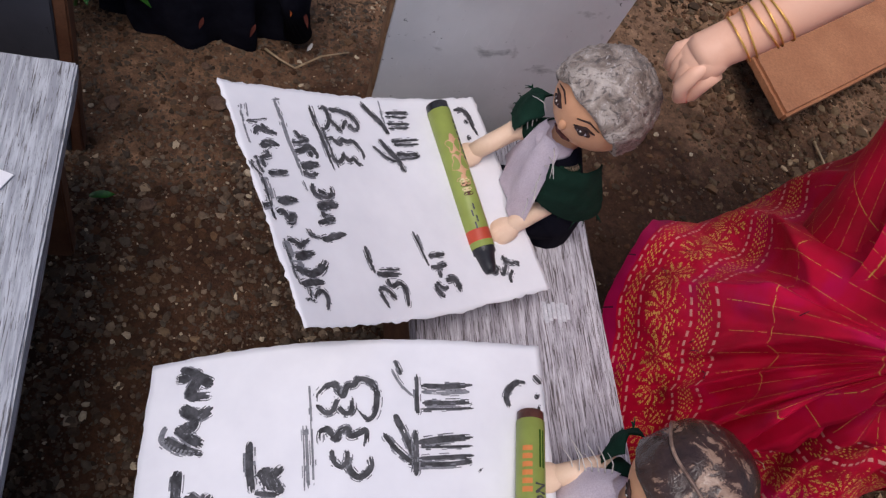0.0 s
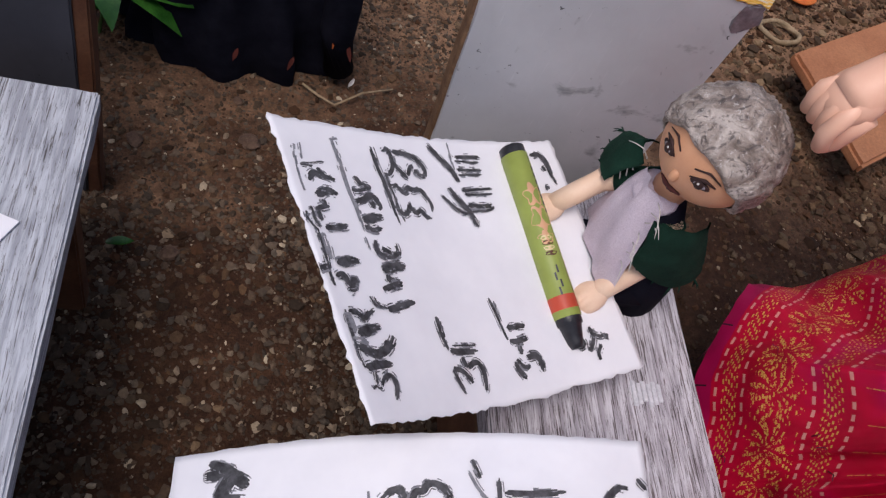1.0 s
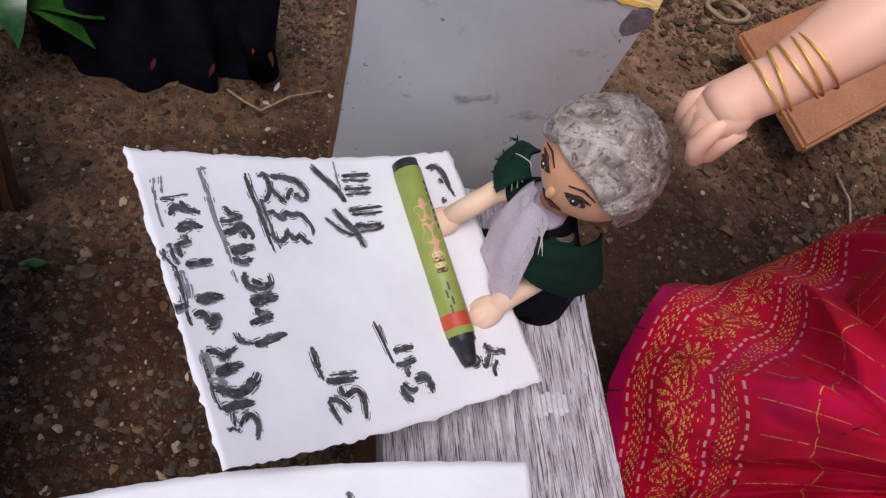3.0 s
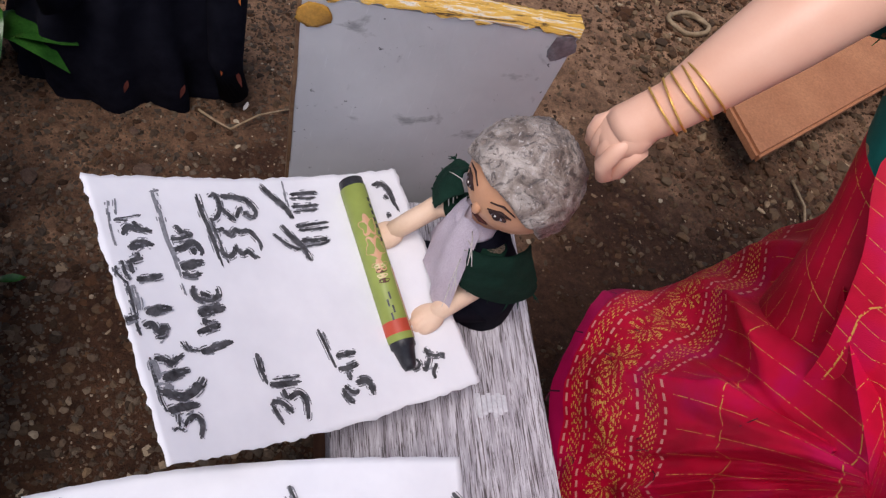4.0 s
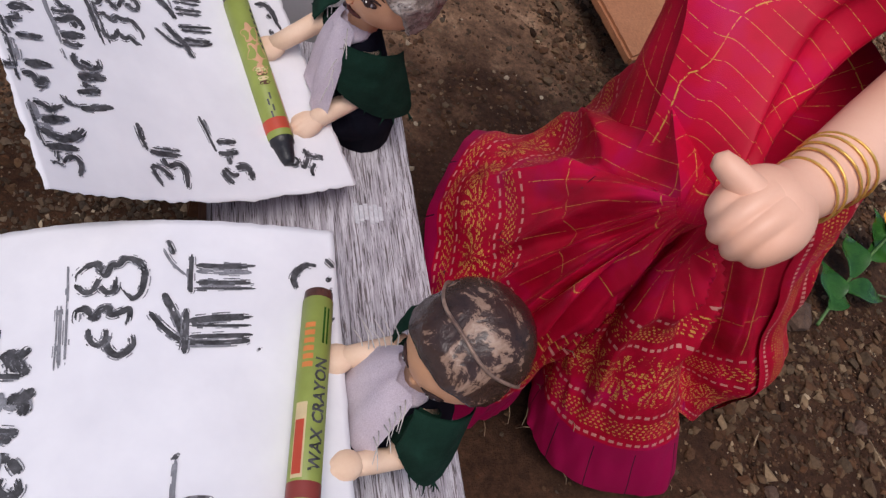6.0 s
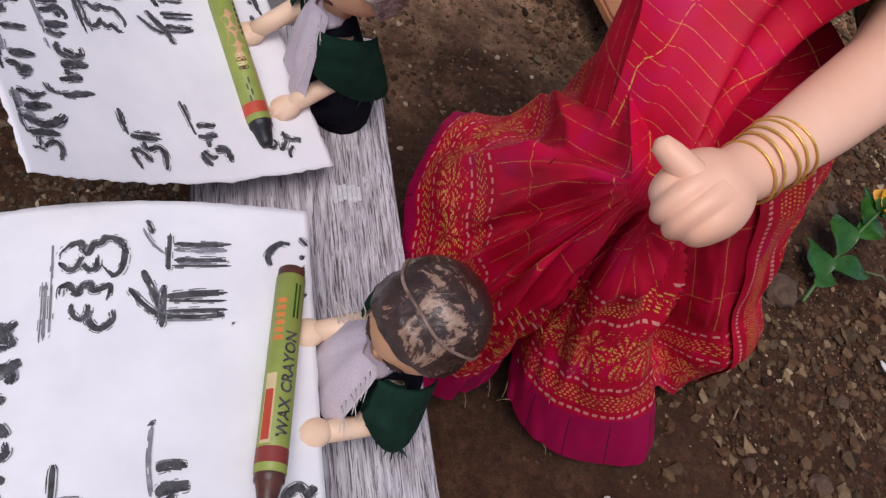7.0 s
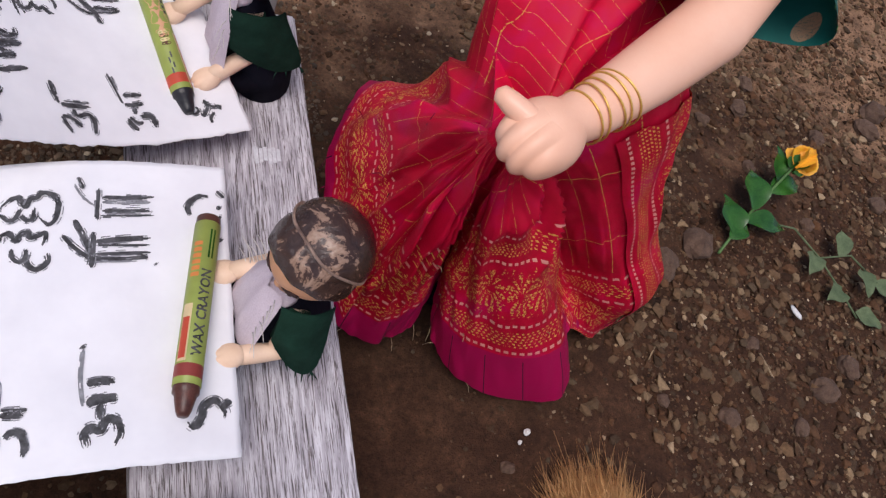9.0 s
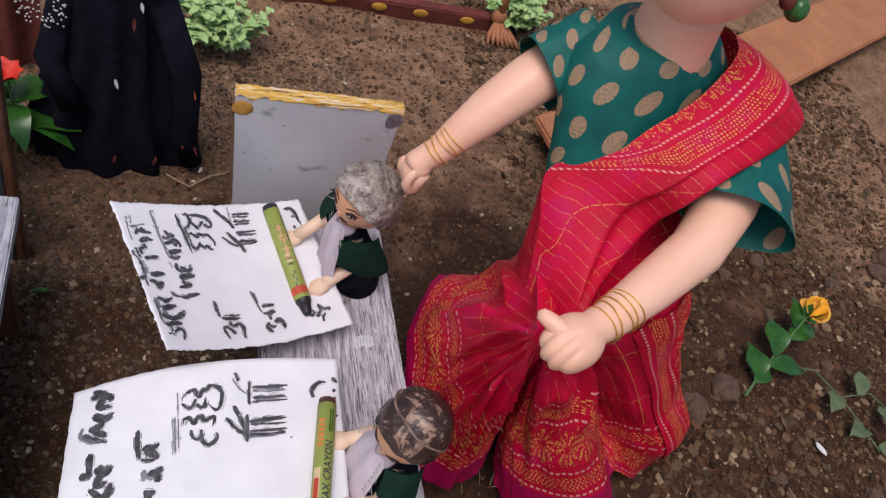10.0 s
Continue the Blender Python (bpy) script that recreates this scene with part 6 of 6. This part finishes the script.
letter(PAGE_B, page_b, [(2.8, 0.298, 0.262, 0.346, 0.260), (2.4, 0.322, 0.255, 0.327, 0.215), (2.7, 0.302, 0.223, 0.324, 0.219, 0.350, 0.190), (1.5, 0.314, 0.239, 0.339, 0.215)])
letter(PAGE_B, page_b, [(2.4, 0.276, 0.187, 0.287, 0.132), (3.6, 0.307, 0.137, 0.337, 0.120, 0.373, 0.126), (-2.1, 0.323, 0.116, 0.355, 0.117)])
letter(PAGE_B, page_b, [(4.0, 0.063, 0.940, 0.117, 0.938, 0.104, 0.887, 0.155, 0.874), (3.2, 0.117, 0.935, 0.154, 0.906), (2.4, 0.072, 0.970, 0.125, 0.944)])
letter(PAGE_B, page_b, [(4.0, 0.084, 0.855, 0.124, 0.824, 0.159, 0.843), (3.2, 0.120, 0.826, 0.115, 0.791, 0.089, 0.798)])
letter(PAGE_B, page_b, [(-2.0, 0.054, 0.807, 0.048, 0.768, 0.095, 0.728, 0.149, 0.719), (3.1, 0.078, 0.800, 0.112, 0.764, 0.145, 0.738), (2.4, 0.051, 0.774, 0.095, 0.740, 0.146, 0.713)])
letter(PAGE_B, page_b, [(2.7, 0.090, 0.680, 0.095, 0.581), (3.5, 0.063, 0.590, 0.111, 0.582), (1.5, 0.100, 0.677, 0.101, 0.595)])
letter(PAGE_B, page_b, [(4.2, 0.116, 0.611, 0.151, 0.579, 0.170, 0.608), (3.4, 0.134, 0.575, 0.129, 0.532, 0.165, 0.537), (3.8, 0.166, 0.532, 0.171, 0.494, 0.144, 0.476, 0.102, 0.528)])


def top_of(ob):
    """The turn round a crayon that faces up, and the sense in which it goes over to the page's far side."""
    m = ob.matrix_world.to_3x3()
    up = m.inverted() @ Vector((0, 0, 1))
    a = math.atan2(up.y, up.x)
    way = m @ Vector((-math.sin(a), math.cos(a), 0))
    return a, (1 if way.x < 0 else -1)


def print_on(ob, shape, material, name, along, degrees, label="", lift=1.012):
    a, s = top_of(ob)
    on_crayon(ob, CR, shape[0], shape[1], material, name, along, a + s * radians(degrees), s, label, lift)


def blob(w, h, seed, n=18, lobes=0.0):
    """A flat print with an uneven or lobed outline."""
    ring = []
    for k in range(n):
        q = 2 * math.pi * k / n
        r = 1 + 0.30 * noise.noise(Vector((math.cos(q) * 2, math.sin(q) * 2, seed))) + lobes * math.cos(5 * q + seed)
        ring.append((w * 0.5 * r * math.cos(q), h * 0.5 * r * math.sin(q), 0))
    return [(0, 0, 0)] + ring, [(0, k + 1, (k + 1) % n + 1) for k in range(n)]


LEN_B = 0.1016
words = text_shape("WAX CRAYON", 0.0063, 1.02, 0.00016)
print_on(crayon_b, words, INK, "lettering", LEN_B - 0.026, -36, "black lettering", 1.06)
print_on(crayon_b, print_box(0.028, 0.0046), CREAM_PRINT, "label", LEN_B - 0.0235, 22)
print_on(crayon_b, [[(x + 0.001, y + 0.0005, 0) for x, y, z in print_box(0.020, 0.0035)[0]], print_box(1, 1)[1]], RED_BAND, "label", LEN_B - 0.0238, 23.5, "", 1.03)
for k in range(6):
    print_on(crayon_b, print_box(0.0022, 0.0042, 2), ORANGE_PRINT, "print_bar", 0.030 - 0.0034 * k + 0.006, 16)
for k in range(2):
    print_on(crayon_b, print_box(0.016, 0.0009, 6), LEAF, "print_bar", 0.0255, -20 - 16 * k)

LEN_A = 0.0964
for k, (z, w, h, deg) in enumerate([(0.026, 0.009, 0.007, 8), (0.037, 0.010, 0.008, 4), (0.046, 0.005, 0.006, 10)]):
    print_on(crayon_a, blob(w * 1.1, h * 1.1, k * 3.1, 40, 0.20), PEACH_PRINT, "print_figure", z, deg)
for k in range(4):
    print_on(crayon_a, blob(0.0022, 0.0052, k * 1.7 + 9), BROWN_WOOD if k % 2 else CREAM_PRINT, "print_figure", 0.046 + 0.0024 * k, 12)
for k in range(4):
    print_on(crayon_a, print_box(0.0034, 0.0008, 3), INK, "print_bar", 0.062 + 0.0032 * k, 6 + 14 * (k % 2))
print_on(crayon_a, print_box(0.034, 0.0011, 6), CREAM_PRINT, "stripe", LEN_A - 0.016, -52)
print_on(crayon_a, print_box(0.033, 0.0022, 6), RED_BAND, "stripe", LEN_A - 0.0165, -75)
for k in range(7):
    print_on(crayon_a, print_box(0.0020, 0.0016, 2), INK, "print_bar", 0.014 + 0.0034 * k, -46)
